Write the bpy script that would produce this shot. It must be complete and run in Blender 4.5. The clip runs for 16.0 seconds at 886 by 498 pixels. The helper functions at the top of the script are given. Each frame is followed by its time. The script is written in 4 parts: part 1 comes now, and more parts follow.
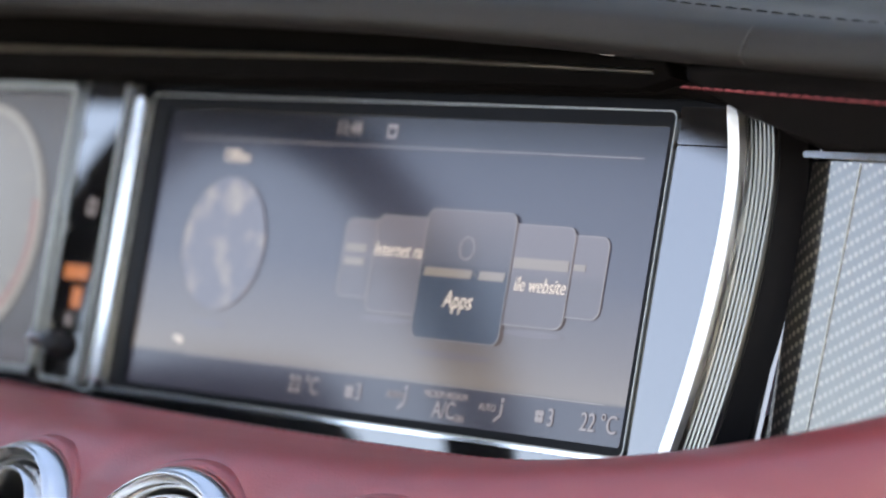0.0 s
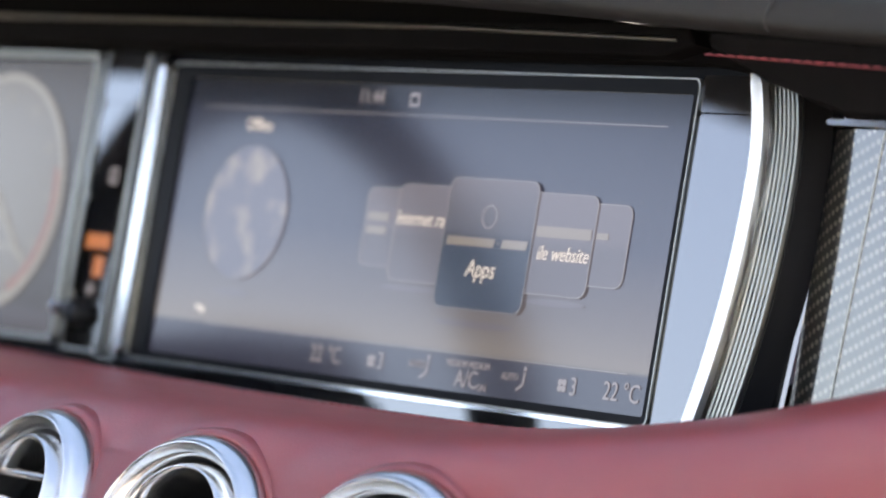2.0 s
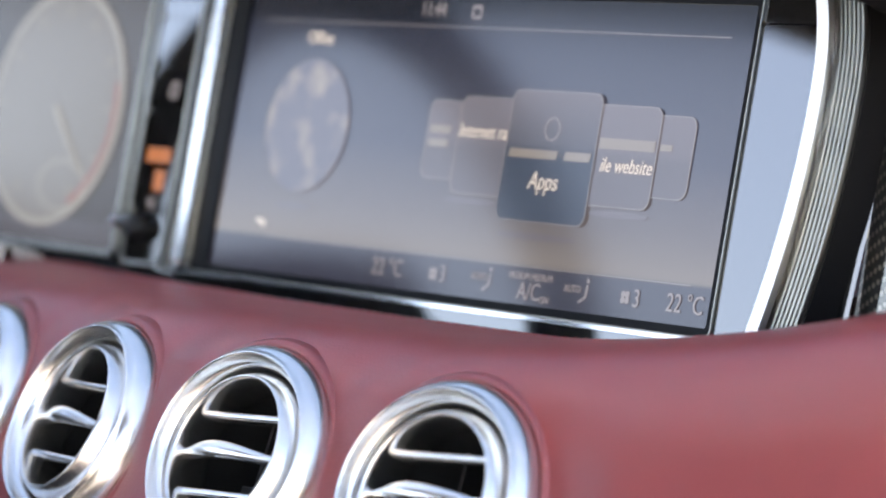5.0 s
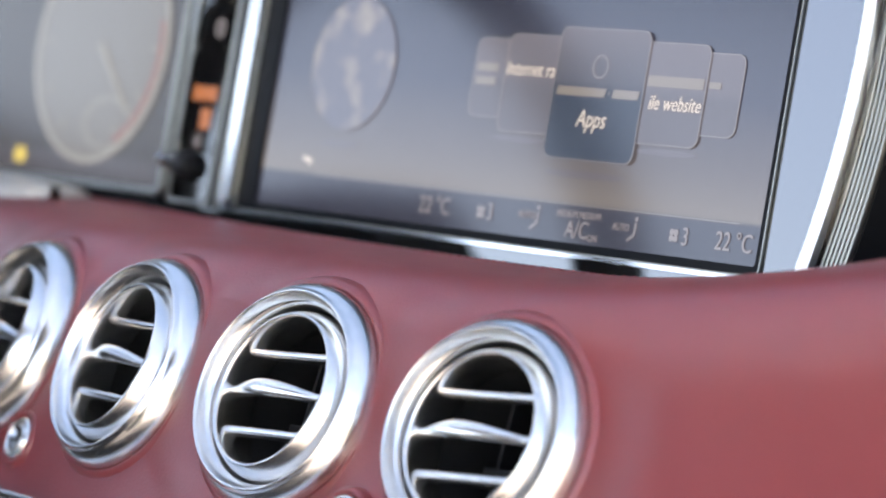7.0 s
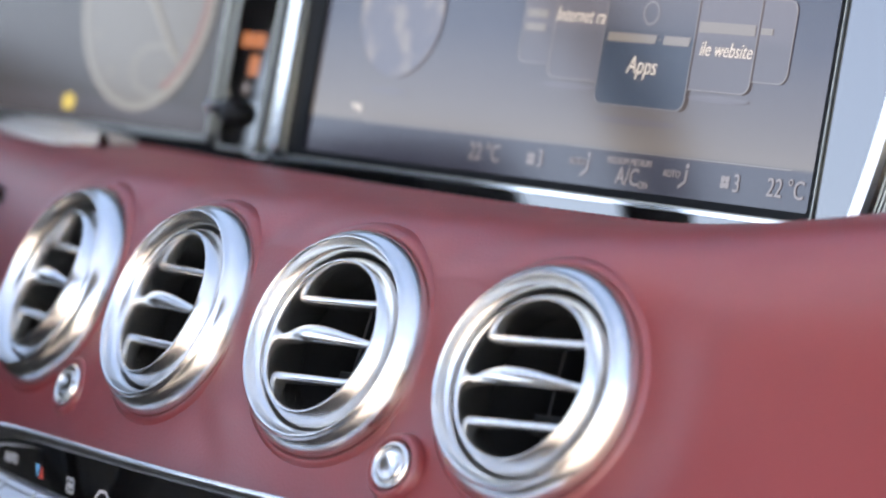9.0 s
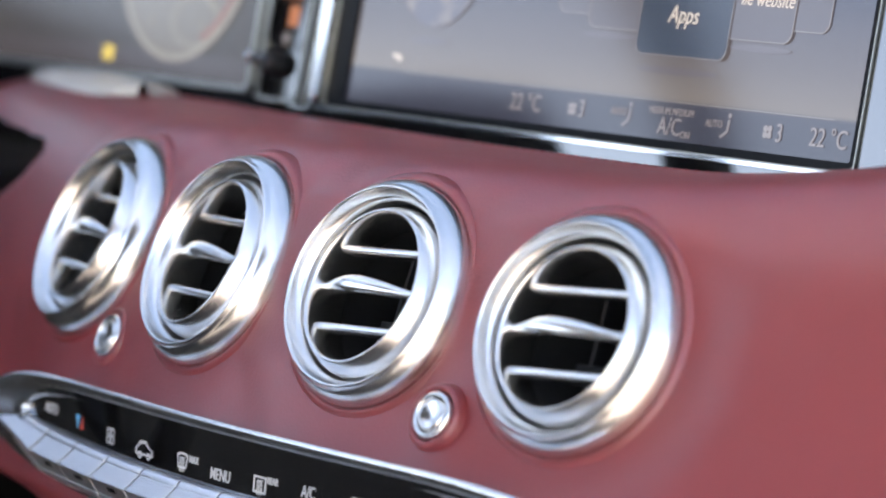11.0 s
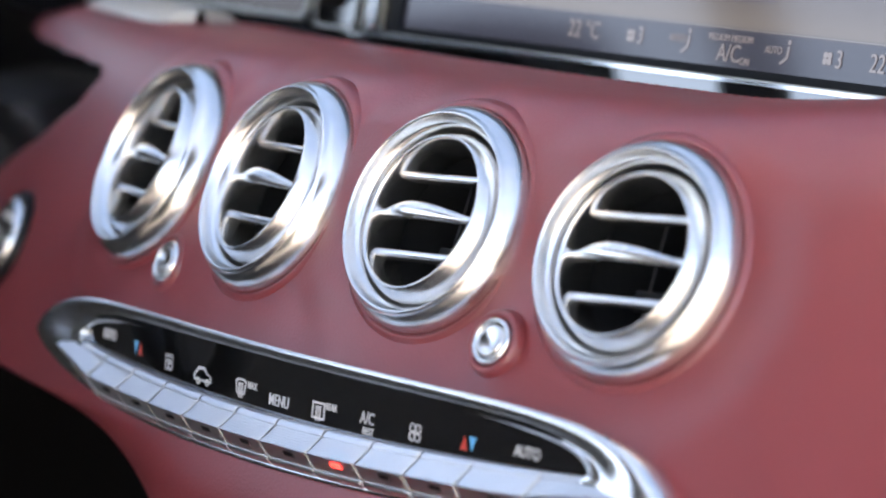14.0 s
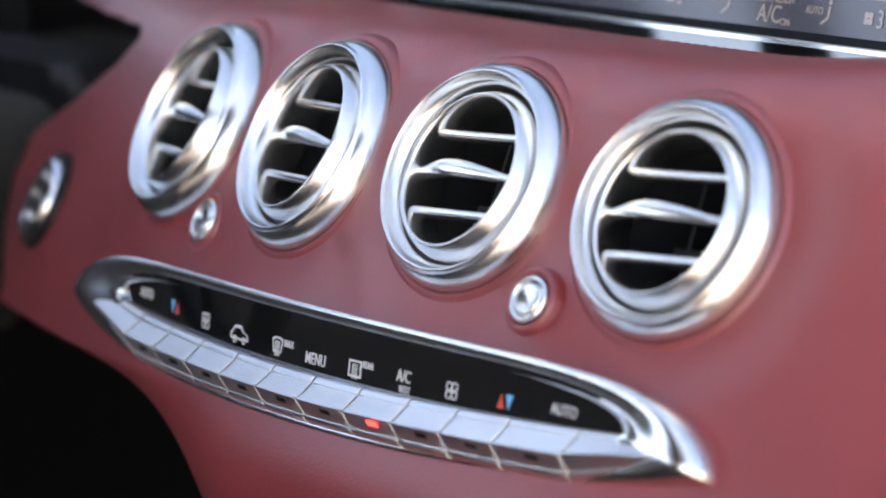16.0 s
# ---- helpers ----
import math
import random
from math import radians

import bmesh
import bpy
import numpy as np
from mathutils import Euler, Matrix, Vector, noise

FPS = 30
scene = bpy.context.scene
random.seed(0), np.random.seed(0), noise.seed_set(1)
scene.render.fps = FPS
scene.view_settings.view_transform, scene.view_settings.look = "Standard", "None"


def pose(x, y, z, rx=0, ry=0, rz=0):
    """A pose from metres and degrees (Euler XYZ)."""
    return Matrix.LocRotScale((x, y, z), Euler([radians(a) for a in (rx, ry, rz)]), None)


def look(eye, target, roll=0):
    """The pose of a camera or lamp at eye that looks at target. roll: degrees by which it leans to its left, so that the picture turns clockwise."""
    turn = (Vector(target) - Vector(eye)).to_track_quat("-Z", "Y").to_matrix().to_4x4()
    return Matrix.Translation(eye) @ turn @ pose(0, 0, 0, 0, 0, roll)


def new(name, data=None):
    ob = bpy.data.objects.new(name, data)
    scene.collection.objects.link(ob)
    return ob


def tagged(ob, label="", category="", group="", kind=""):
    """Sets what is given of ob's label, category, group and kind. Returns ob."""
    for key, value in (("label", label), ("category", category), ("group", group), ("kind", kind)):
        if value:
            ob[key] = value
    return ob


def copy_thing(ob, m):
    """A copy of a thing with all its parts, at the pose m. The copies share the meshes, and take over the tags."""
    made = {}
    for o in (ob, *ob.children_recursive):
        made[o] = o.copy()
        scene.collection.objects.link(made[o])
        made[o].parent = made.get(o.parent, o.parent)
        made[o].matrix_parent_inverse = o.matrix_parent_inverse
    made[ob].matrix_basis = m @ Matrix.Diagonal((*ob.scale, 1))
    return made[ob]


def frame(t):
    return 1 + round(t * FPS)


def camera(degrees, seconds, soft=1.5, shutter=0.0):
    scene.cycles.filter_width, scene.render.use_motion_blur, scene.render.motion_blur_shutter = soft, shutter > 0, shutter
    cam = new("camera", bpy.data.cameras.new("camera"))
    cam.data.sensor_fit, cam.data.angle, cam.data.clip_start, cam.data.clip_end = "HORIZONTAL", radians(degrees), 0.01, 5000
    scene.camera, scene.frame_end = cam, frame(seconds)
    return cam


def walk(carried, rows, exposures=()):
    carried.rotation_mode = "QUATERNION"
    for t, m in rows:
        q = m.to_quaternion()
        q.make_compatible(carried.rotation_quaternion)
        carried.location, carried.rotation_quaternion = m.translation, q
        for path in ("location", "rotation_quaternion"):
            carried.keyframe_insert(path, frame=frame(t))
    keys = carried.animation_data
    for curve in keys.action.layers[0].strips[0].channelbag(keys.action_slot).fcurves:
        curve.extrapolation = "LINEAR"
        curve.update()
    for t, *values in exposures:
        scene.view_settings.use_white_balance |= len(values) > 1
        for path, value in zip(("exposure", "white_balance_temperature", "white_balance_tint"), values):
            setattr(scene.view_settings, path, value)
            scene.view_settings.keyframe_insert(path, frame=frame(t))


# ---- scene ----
cam = camera(13.55, 16.0, 2.0)
cam.data.dof.use_dof = True
cam.data.dof.focus_distance = 1.25
cam.data.dof.aperture_fstop = 8.0
PATH = [
    (0, (1.0720, -0.8375, 1.0658), (-0.4709, 0.4130, 0.8296), -3.74),
    (0.5, (1.0711, -0.8369, 1.0655), (-0.4730, 0.4116, 0.8263), -3.76),
    (1, (1.0704, -0.8359, 1.0648), (-0.4754, 0.4098, 0.8228), -3.77),
    (1.5, (1.0695, -0.8348, 1.0638), (-0.4784, 0.4077, 0.8187), -3.73),
    (2, (1.0689, -0.8344, 1.0628), (-0.4815, 0.4044, 0.8144), -3.74),
    (2.5, (1.0681, -0.8346, 1.0618), (-0.4843, 0.4006, 0.8084), -3.72),
    (3, (1.0676, -0.8353, 1.0607), (-0.4873, 0.3958, 0.8021), -3.69),
    (3.5, (1.0669, -0.8364, 1.0597), (-0.4902, 0.3904, 0.7948), -3.72),
    (4, (1.0660, -0.8377, 1.0581), (-0.4933, 0.3853, 0.7883), -3.74),
    (6.5, (1.0617, -0.8381, 1.0543), (-0.5107, 0.3596, 0.7488), -3.79),
    (7, (1.0604, -0.8379, 1.0546), (-0.5149, 0.3541, 0.7419), -3.84),
    (7.5, (1.0591, -0.8379, 1.0546), (-0.5194, 0.3479, 0.7348), -3.83),
    (8, (1.0582, -0.8379, 1.0539), (-0.5233, 0.3423, 0.7282), -3.91),
    (8.5, (1.0574, -0.8381, 1.0530), (-0.5271, 0.3365, 0.7217), -3.93),
    (9, (1.0565, -0.8385, 1.0526), (-0.5303, 0.3315, 0.7159), -3.91),
    (11.5, (1.0522, -0.8373, 1.0491), (-0.5468, 0.3078, 0.6859), -4.00),
    (12, (1.0518, -0.8374, 1.0486), (-0.5495, 0.3028, 0.6803), -3.98),
    (12.5, (1.0514, -0.8382, 1.0483), (-0.5519, 0.2972, 0.6736), -4.04),
    (13, (1.0512, -0.8394, 1.0480), (-0.5535, 0.2922, 0.6679), -4.03),
    (13.5, (1.0509, -0.8400, 1.0479), (-0.5553, 0.2873, 0.6615), -4.09),
    (14, (1.0503, -0.8399, 1.0475), (-0.5577, 0.2831, 0.6561), -4.06),
    (14.5, (1.0494, -0.8395, 1.0459), (-0.5614, 0.2781, 0.6504), -3.99),
    (15, (1.0493, -0.8386, 1.0428), (-0.5655, 0.2731, 0.6471), -4.05),
    (15.5, (1.0490, -0.8376, 1.0403), (-0.5695, 0.2682, 0.6432), -4.00),
    (16, (1.0483, -0.8367, 1.0388), (-0.5721, 0.2655, 0.6394), -3.88),
]

walk(cam, [(t, look(eye, target, roll)) for t, eye, target, roll in PATH], [(0.0, 2.22, 7700, 21), (16.0, 2.22, 7700, 21)])

# ---- world and sun ----
SUN_ELEV, SUN_AZ = radians(38), radians(-178)
world = bpy.data.worlds.new("sky")
scene.world = world
world.use_nodes = True
wn, wl = world.node_tree.nodes, world.node_tree.links
sky = wn.new("ShaderNodeTexSky")
sky.sky_type = 'NISHITA'
sky.sun_disc = False
sky.dust_density = 0.4
sky.sun_elevation, sky.sun_rotation = SUN_ELEV, SUN_AZ
wn["Background"].inputs["Strength"].default_value = 0.15
wl.new(sky.outputs[0], wn["Background"].inputs["Color"])
sun = new("sun", bpy.data.lights.new("sun", 'SUN'))
sun.data.energy, sun.data.angle, sun.data.color = 3.2, radians(0.5), (1.0, 0.95, 0.88)
sun_dir = Vector((math.sin(SUN_AZ) * math.cos(SUN_ELEV), math.cos(SUN_AZ) * math.cos(SUN_ELEV), math.sin(SUN_ELEV)))
sun.matrix_world = look(sun_dir * 20, (0, 0, 0))

# ---- materials ----


def nodes_of(name):
    m = bpy.data.materials.new(name)
    m.use_nodes = True
    return m, m.node_tree.nodes, m.node_tree.links, m.node_tree.nodes["Principled BSDF"]


def surface(name, color, rough=0.5, metal=0.0, vary=0.12, scale=60.0, bump=0.0, bump_scale=400.0, spec=0.5, coat=0.0, rough_vary=0.1):
    """A painted, leather, plastic or metal surface with blotches at one scale and fine relief at another."""
    m, n, l, b = nodes_of(name)
    tc = n.new("ShaderNodeTexCoord")
    big = n.new("ShaderNodeTexNoise")
    big.inputs["Scale"].default_value, big.inputs["Detail"].default_value = scale, 4.0
    l.new(tc.outputs["Object"], big.inputs["Vector"])
    ramp = n.new("ShaderNodeValToRGB")
    ramp.color_ramp.elements[0].position, ramp.color_ramp.elements[1].position = 0.3, 0.7
    ramp.color_ramp.elements[0].color = [c * (1 - vary) for c in color] + [1]
    ramp.color_ramp.elements[1].color = [min(1, c * (1 + vary)) for c in color] + [1]
    l.new(big.outputs["Fac"], ramp.inputs["Fac"])
    l.new(ramp.outputs["Color"], b.inputs["Base Color"])
    mr = n.new("ShaderNodeMapRange")
    mr.inputs["To Min"].default_value, mr.inputs["To Max"].default_value = rough * (1 - rough_vary), min(1, rough * (1 + rough_vary))
    l.new(big.outputs["Fac"], mr.inputs["Value"])
    l.new(mr.outputs["Result"], b.inputs["Roughness"])
    b.inputs["Metallic"].default_value = metal
    b.inputs["Specular IOR Level"].default_value = spec
    b.inputs["Coat Weight"].default_value = coat
    b.inputs["Coat Roughness"].default_value = 0.03
    if bump:
        fine = n.new("ShaderNodeTexVoronoi")
        fine.inputs["Scale"].default_value = bump_scale
        l.new(tc.outputs["Object"], fine.inputs["Vector"])
        bp = n.new("ShaderNodeBump")
        bp.inputs["Strength"].default_value, bp.inputs["Distance"].default_value = bump, 0.0006
        l.new(fine.outputs["Distance"], bp.inputs["Height"])
        l.new(bp.outputs["Normal"], b.inputs["Normal"])
    return m


def glow(name, color, strength=1.0, rough=0.12, base=0.01):
    """A lit patch of a display behind its glass."""
    m, n, l, b = nodes_of(name)
    b.inputs["Base Color"].default_value = (base, base, base * 1.1, 1)
    b.inputs["Roughness"].default_value = rough
    b.inputs["IOR"].default_value = 1.58
    b.inputs["Emission Color"].default_value = (*color, 1)
    b.inputs["Emission Strength"].default_value = strength
    return m


red_leather = surface("red_leather", (0.225, 0.026, 0.030), 0.42, vary=0.06, scale=25, bump=0.12, bump_scale=900, spec=1.0)
red_thread = surface("red_thread", (0.22, 0.030, 0.038), 0.6, vary=0.2, scale=300)
black_leather = surface("black_leather", (0.018, 0.018, 0.018), 0.68, vary=0.1, scale=40, bump=0.06, bump_scale=900, spec=0.22)
# near-black: the shade of footwell and overhang is put into this colour
shade_black = surface("shade_black", (0.004, 0.0035, 0.0035), 0.9, vary=0.3, scale=60, spec=0.06)
dark_plastic = surface("dark_plastic", (0.009, 0.009, 0.010), 0.5, vary=0.15, scale=50, spec=0.25)
piano_black = surface("piano_black", (0.006, 0.006, 0.007), 0.03, vary=0.1, scale=40, spec=0.6, coat=1.0)
for socket, value in (("IOR", 1.65), ("Coat IOR", 1.75)):
    piano_black.node_tree.nodes["Principled BSDF"].inputs[socket].default_value = value
bezel_black = surface("bezel_black", (0.006, 0.006, 0.007), 0.25, vary=0.1, scale=60, spec=0.05)
satin_chrome = surface("satin_chrome", (0.82, 0.81, 0.79), 0.25, metal=1.0, vary=0.02, scale=80, rough_vary=0.15)
bright_chrome = surface("bright_chrome", (0.82, 0.83, 0.84), 0.1, metal=1.0, vary=0.02, scale=80)
brushed_rim = surface("brushed_rim", (0.30, 0.29, 0.26), 0.3, metal=1.0, vary=0.06, scale=90)
# blacker than plastic: the darkness deep in the vents is put into the colour
duct_shade = surface("duct_shade", (0.0015, 0.0015, 0.0015), 0.9, vary=0.2, scale=80)
white_mark = surface("white_mark", (0.58, 0.58, 0.58), 0.5, vary=0.03)
red_mark = surface("red_mark", (0.6, 0.06, 0.04), 0.5, vary=0.05)
blue_mark = surface("blue_mark", (0.1, 0.45, 0.75), 0.5, vary=0.05)
stone_ground = surface("stone_ground", (0.52, 0.46, 0.38), 0.85, vary=0.25, scale=1.5, bump=0.3, bump_scale=30)
carpet = surface("carpet", (0.02, 0.019, 0.019), 0.95, vary=0.3, scale=200, bump=0.5, bump_scale=1200)
headliner = surface("headliner", (0.03, 0.03, 0.03), 0.9, vary=0.15, scale=90)

orange_lamp = glow("orange_lamp", (0.9, 0.28, 0.03), 0.115)
red_lamp = glow("red_lamp", (1.0, 0.05, 0.04), 1.2)
cream_text = glow("cream_text", (0.82, 0.80, 0.74), 0.19)
dim_text = glow("dim_text", (0.55, 0.55, 0.60), 0.105)
card_edge = glow("card_edge", (0.62, 0.64, 0.68), 0.086)
shadow_band = glow("shadow_band", (0.30, 0.30, 0.36), 0.094)
olive_trim = surface("olive_trim", (0.012, 0.012, 0.009), 0.7, vary=0.15, scale=40)
pale_trim = surface("pale_trim", (0.55, 0.54, 0.5), 0.35, vary=0.06, scale=60)
dark_thread = surface("dark_thread", (0.02, 0.02, 0.02), 0.7, vary=0.2, scale=300)


def carbon():
    """Clear-coated twill: floats of two tows that step over from row to row, darker where the other tow lies on top."""
    m, n, l, b = nodes_of("carbon_weave")
    tc = n.new("ShaderNodeTexCoord")
    sx = n.new("ShaderNodeSeparateXYZ")
    l.new(tc.outputs["Object"], sx.inputs[0])

    def op(kind, a, c=None):
        k = n.new("ShaderNodeMath")
        k.operation = kind
        for i, v in enumerate((a, c)):
            if v is None:
                continue
            if isinstance(v, (int, float)):
                k.inputs[i].default_value = v
            else:
                l.new(v, k.inputs[i])
        return k.outputs[0]
    u, v = op('DIVIDE', sx.outputs["X"], 0.0023), op('DIVIDE', sx.outputs["Y"], 0.00118)
    step = op('FLOORED_MODULO', op('SUBTRACT', op('FLOOR', u), op('FLOOR', v)), 4.0)
    over = op('LESS_THAN', step, 1.5)
    across = op('SINE', op('MULTIPLY', op('FRACT', u), math.pi))
    along = op('SINE', op('MULTIPLY', op('DIVIDE', op('ADD', op('SUBTRACT', 1.0, step), op('FRACT', v)), 2.0), math.pi))
    bulge = op('MULTIPLY', over, op('MULTIPLY', across, op('ABSOLUTE', along)))
    ns = n.new("ShaderNodeTexNoise")
    ns.inputs["Scale"].default_value = 500.0
    l.new(tc.outputs["Object"], ns.inputs["Vector"])
    ramp = n.new("ShaderNodeValToRGB")
    ramp.color_ramp.elements[0].position, ramp.color_ramp.elements[0].color = 0.05, (0.006, 0.006, 0.006, 1)
    ramp.color_ramp.elements[1].position, ramp.color_ramp.elements[1].color = 0.75, (0.17, 0.155, 0.135, 1)
    l.new(op('MULTIPLY', bulge, op('ADD', op('MULTIPLY', ns.outputs["Fac"], 0.8), 0.6)), ramp.inputs["Fac"])
    l.new(ramp.outputs["Color"], b.inputs["Base Color"])
    b.inputs["Roughness"].default_value = 0.35
    b.inputs["Metallic"].default_value = 0.4
    b.inputs["Coat Weight"].default_value, b.inputs["Coat Roughness"].default_value = 1.0, 0.02
    b.inputs["Coat IOR"].default_value = 1.85
    return m


carbon_weave = carbon()


def card_face(name, top, low):
    """A card of the menu: pale above its middle, dark below."""
    m, n, l, b = nodes_of(name)
    b.inputs["Base Color"].default_value = (0.012, 0.012, 0.014, 1)
    b.inputs["Roughness"].default_value = 0.16
    tc = n.new("ShaderNodeTexCoord")
    sx = n.new("ShaderNodeSeparateXYZ")
    l.new(tc.outputs["Object"], sx.inputs[0])
    mr = n.new("ShaderNodeMapRange")
    mr.inputs["From Min"].default_value, mr.inputs["From Max"].default_value = -0.026, 0.022
    l.new(sx.outputs["Y"], mr.inputs["Value"])
    ramp = n.new("ShaderNodeValToRGB")
    e = ramp.color_ramp.elements
    e[0].position, e[0].color = 0.0, (*low, 1)
    e[1].position, e[1].color = 1.0, (*top, 1)
    k = e.new(0.52)
    k.color = (*[c * 0.9 for c in low], 1)
    k = e.new(0.60)
    k.color = (*[(a + c) / 2 for a, c in zip(top, low)], 1)
    l.new(mr.outputs["Result"], ramp.inputs["Fac"])
    l.new(ramp.outputs["Color"], b.inputs["Emission Color"])
    b.inputs["Emission Strength"].default_value = 0.17
    b.inputs["IOR"].default_value = 1.58
    return m


front_card = card_face("front_card_face", (0.16, 0.16, 0.19), (0.018, 0.035, 0.07))
side_card = card_face("side_card_face", (0.19, 0.19, 0.23), (0.15, 0.155, 0.19))
bar_glow = glow("bar_glow", (0.82, 0.80, 0.74), 0.065)


def clear_glass():
    m, n, l, b = nodes_of("windscreen_glass")
    b.inputs["Base Color"].default_value = (0.90, 0.95, 0.92, 1)
    b.inputs["Transmission Weight"].default_value, b.inputs["Roughness"].default_value, b.inputs["IOR"].default_value = 1.0, 0.0, 1.45
    return m


windscreen_glass = clear_glass()
key_metal = surface("key_metal", (0.88, 0.88, 0.88), 0.36, metal=1.0, vary=0.02, scale=80)
edge_silver = surface("edge_silver", (0.90, 0.90, 0.90), 0.40, metal=1.0, vary=0.02, scale=80)
key_edge = surface("key_edge", (0.85, 0.85, 0.83), 0.45, vary=0.03, scale=120)

# ---- helpers for building ----
Z0 = 0.90          # height of the middle of the centre display above the ground
XC = 0.012         # the middle of the vents and switches
SCREEN = pose(0, 0, Z0, 73, 0, 0)


def mesh_from(name, bm, material, smooth=True):
    me = bpy.data.meshes.new(name)
    bm.to_mesh(me)
    bm.free()
    for mt in (material if isinstance(material, (list, tuple)) else [material]):
        me.materials.append(mt)
    if smooth:
        me.polygons.foreach_set("use_smooth", [True] * len(me.polygons))
    return me


def thing(name, m, label, category, group="", kind=""):
    ob = new(name)
    ob.matrix_basis = m
    ob.empty_display_size = 0.02
    return tagged(ob, label, category, group, kind)


def part(name, bm, material, parent, label="", smooth=True, sharp=35):
    ob = new(name, mesh_from(name, bm, material, smooth))
    areas = [p.area for p in ob.data.polygons]
    if sharp and max(areas) > 0.25 * sum(areas):
        sharp = min(sharp, 12)
    if smooth and sharp:
        ob.data.set_sharp_from_angle(angle=radians(sharp))
    ob.parent = parent
    return tagged(ob, label) if label else ob


def solid(name, bm, material, label, category, kind="", m=None, sharp=35):
    ob = new(name, mesh_from(name, bm, material, True))
    ob.data.set_sharp_from_angle(angle=radians(sharp))
    if m is not None:
        ob.matrix_basis = m
    return tagged(ob, label, category, "", kind)


def lathe(profile, steps=96, bm=None, close=False):
    """Turns a profile of (radius, z) round the z axis."""
    bm = bm or bmesh.new()
    rings = []
    for r, z in profile:
        rings.append([bm.verts.new((r * math.cos(a), r * math.sin(a), z)) for a in (2 * math.pi * k / steps for k in range(steps))])
    for a, b in zip(rings, rings[1:]):
        for k in range(steps):
            j = (k + 1) % steps
            bm.faces.new((a[k], a[j], b[j], b[k]))
    if close:
        bm.faces.new(rings[-1])
    return bm


def spline(points, n):
    """Points on a smooth line through the given ones."""
    pts = [Vector(p) for p in points]
    out = []
    for i in range(len(pts) - 1):
        p0, p1, p2, p3 = pts[max(i - 1, 0)], pts[i], pts[i + 1], pts[min(i + 2, len(pts) - 1)]
        for k in range(n):
            f = k / n
            out.append(0.5 * (2 * p1 + (p2 - p0) * f + (2 * p0 - 5 * p1 + 4 * p2 - p3) * f * f + (3 * p1 - 3 * p2 + p3 - p0) * f ** 3))
    return out + [pts[-1]]


def slab(outline, z0, z1, bevel=0.0, segments=2, bm=None):
    """A plate with the given flat outline between two heights, with rounded upper and lower edges."""
    own = bmesh.new()
    low = [own.verts.new((x, y, z0)) for x, y in outline]
    high = [own.verts.new((x, y, z1)) for x, y in outline]
    own.faces.new(low[::-1])
    top = own.faces.new(high)
    for k in range(len(outline)):
        j = (k + 1) % len(outline)
        own.faces.new((low[k], low[j], high[j], high[k]))
    if bevel:
        bmesh.ops.bevel(own, geom=list(top.edges), offset=bevel, segments=segments, profile=0.5, affect='EDGES')
    bmesh.ops.recalc_face_normals(own, faces=own.faces)
    if bm is None:
        return own
    me = bpy.data.meshes.new("tmp")
    own.to_mesh(me)
    own.free()
    bm.from_mesh(me)
    bpy.data.meshes.remove(me)
    return bm


def rounded(x0, y0, x1, y1, r, n=6):
    """The outline of a rectangle with round corners, counter-clockwise."""
    out = []
    for cx, cy, a in ((x1 - r, y0 + r, -90), (x1 - r, y1 - r, 0), (x0 + r, y1 - r, 90), (x0 + r, y0 + r, 180)):
        for k in range(n + 1):
            b = radians(a + 90 * k / n)
            out.append((cx + r * math.cos(b), cy + r * math.sin(b)))
    return out


def box(x0, y0, z0, x1, y1, z1, bevel=0.0, bm=None):
    return slab([(x0, y0), (x1, y0), (x1, y1), (x0, y1)], z0, z1, bevel, 2, bm)


def tube(path, radius, sides=8, bm=None, caps=True):
    """A round bar along a path of points."""
    bm = bm or bmesh.new()
    path = [Vector(p) for p in path]
    rings = []
    for i, p in enumerate(path):
        d = (path[min(i + 1, len(path) - 1)] - path[max(i - 1, 0)]).normalized()
        side = d.cross(Vector((0, 0, 1)))
        side = side.normalized() if side.length > 1e-4 else d.orthogonal().normalized()
        up = side.cross(d)
        r = radius(i / (len(path) - 1)) if callable(radius) else radius
        rings.append([bm.verts.new(p + (side * math.cos(a) + up * math.sin(a)) * r) for a in (2 * math.pi * k / sides for k in range(sides))])
    for a, b in zip(rings, rings[1:]):
        for k in range(sides):
            j = (k + 1) % sides
            bm.faces.new((a[k], a[j], b[j], b[k]))
    if caps:
        bm.faces.new(rings[0][::-1])
        bm.faces.new(rings[-1])
    return bm


def frame_bar(outer, inner, z0, z1, bm=None):
    """A frame between two outlines with the same number of points."""
    bm = bm or bmesh.new()
    n = len(outer)
    lo, li = [bm.verts.new((*p, z0)) for p in outer], [bm.verts.new((*p, z0)) for p in inner]
    ho, hi = [bm.verts.new((*p, z1)) for p in outer], [bm.verts.new((*p, z1)) for p in inner]
    for k in range(n):
        j = (k + 1) % n
        bm.faces.new((ho[k], ho[j], hi[j], hi[k]))
        bm.faces.new((lo[k], li[k], li[j], lo[j]))
        bm.faces.new((lo[k], lo[j], ho[j], ho[k]))
        bm.faces.new((li[k], hi[k], hi[j], li[j]))
    bmesh.ops.recalc_face_normals(bm, faces=bm.faces)
    return bm


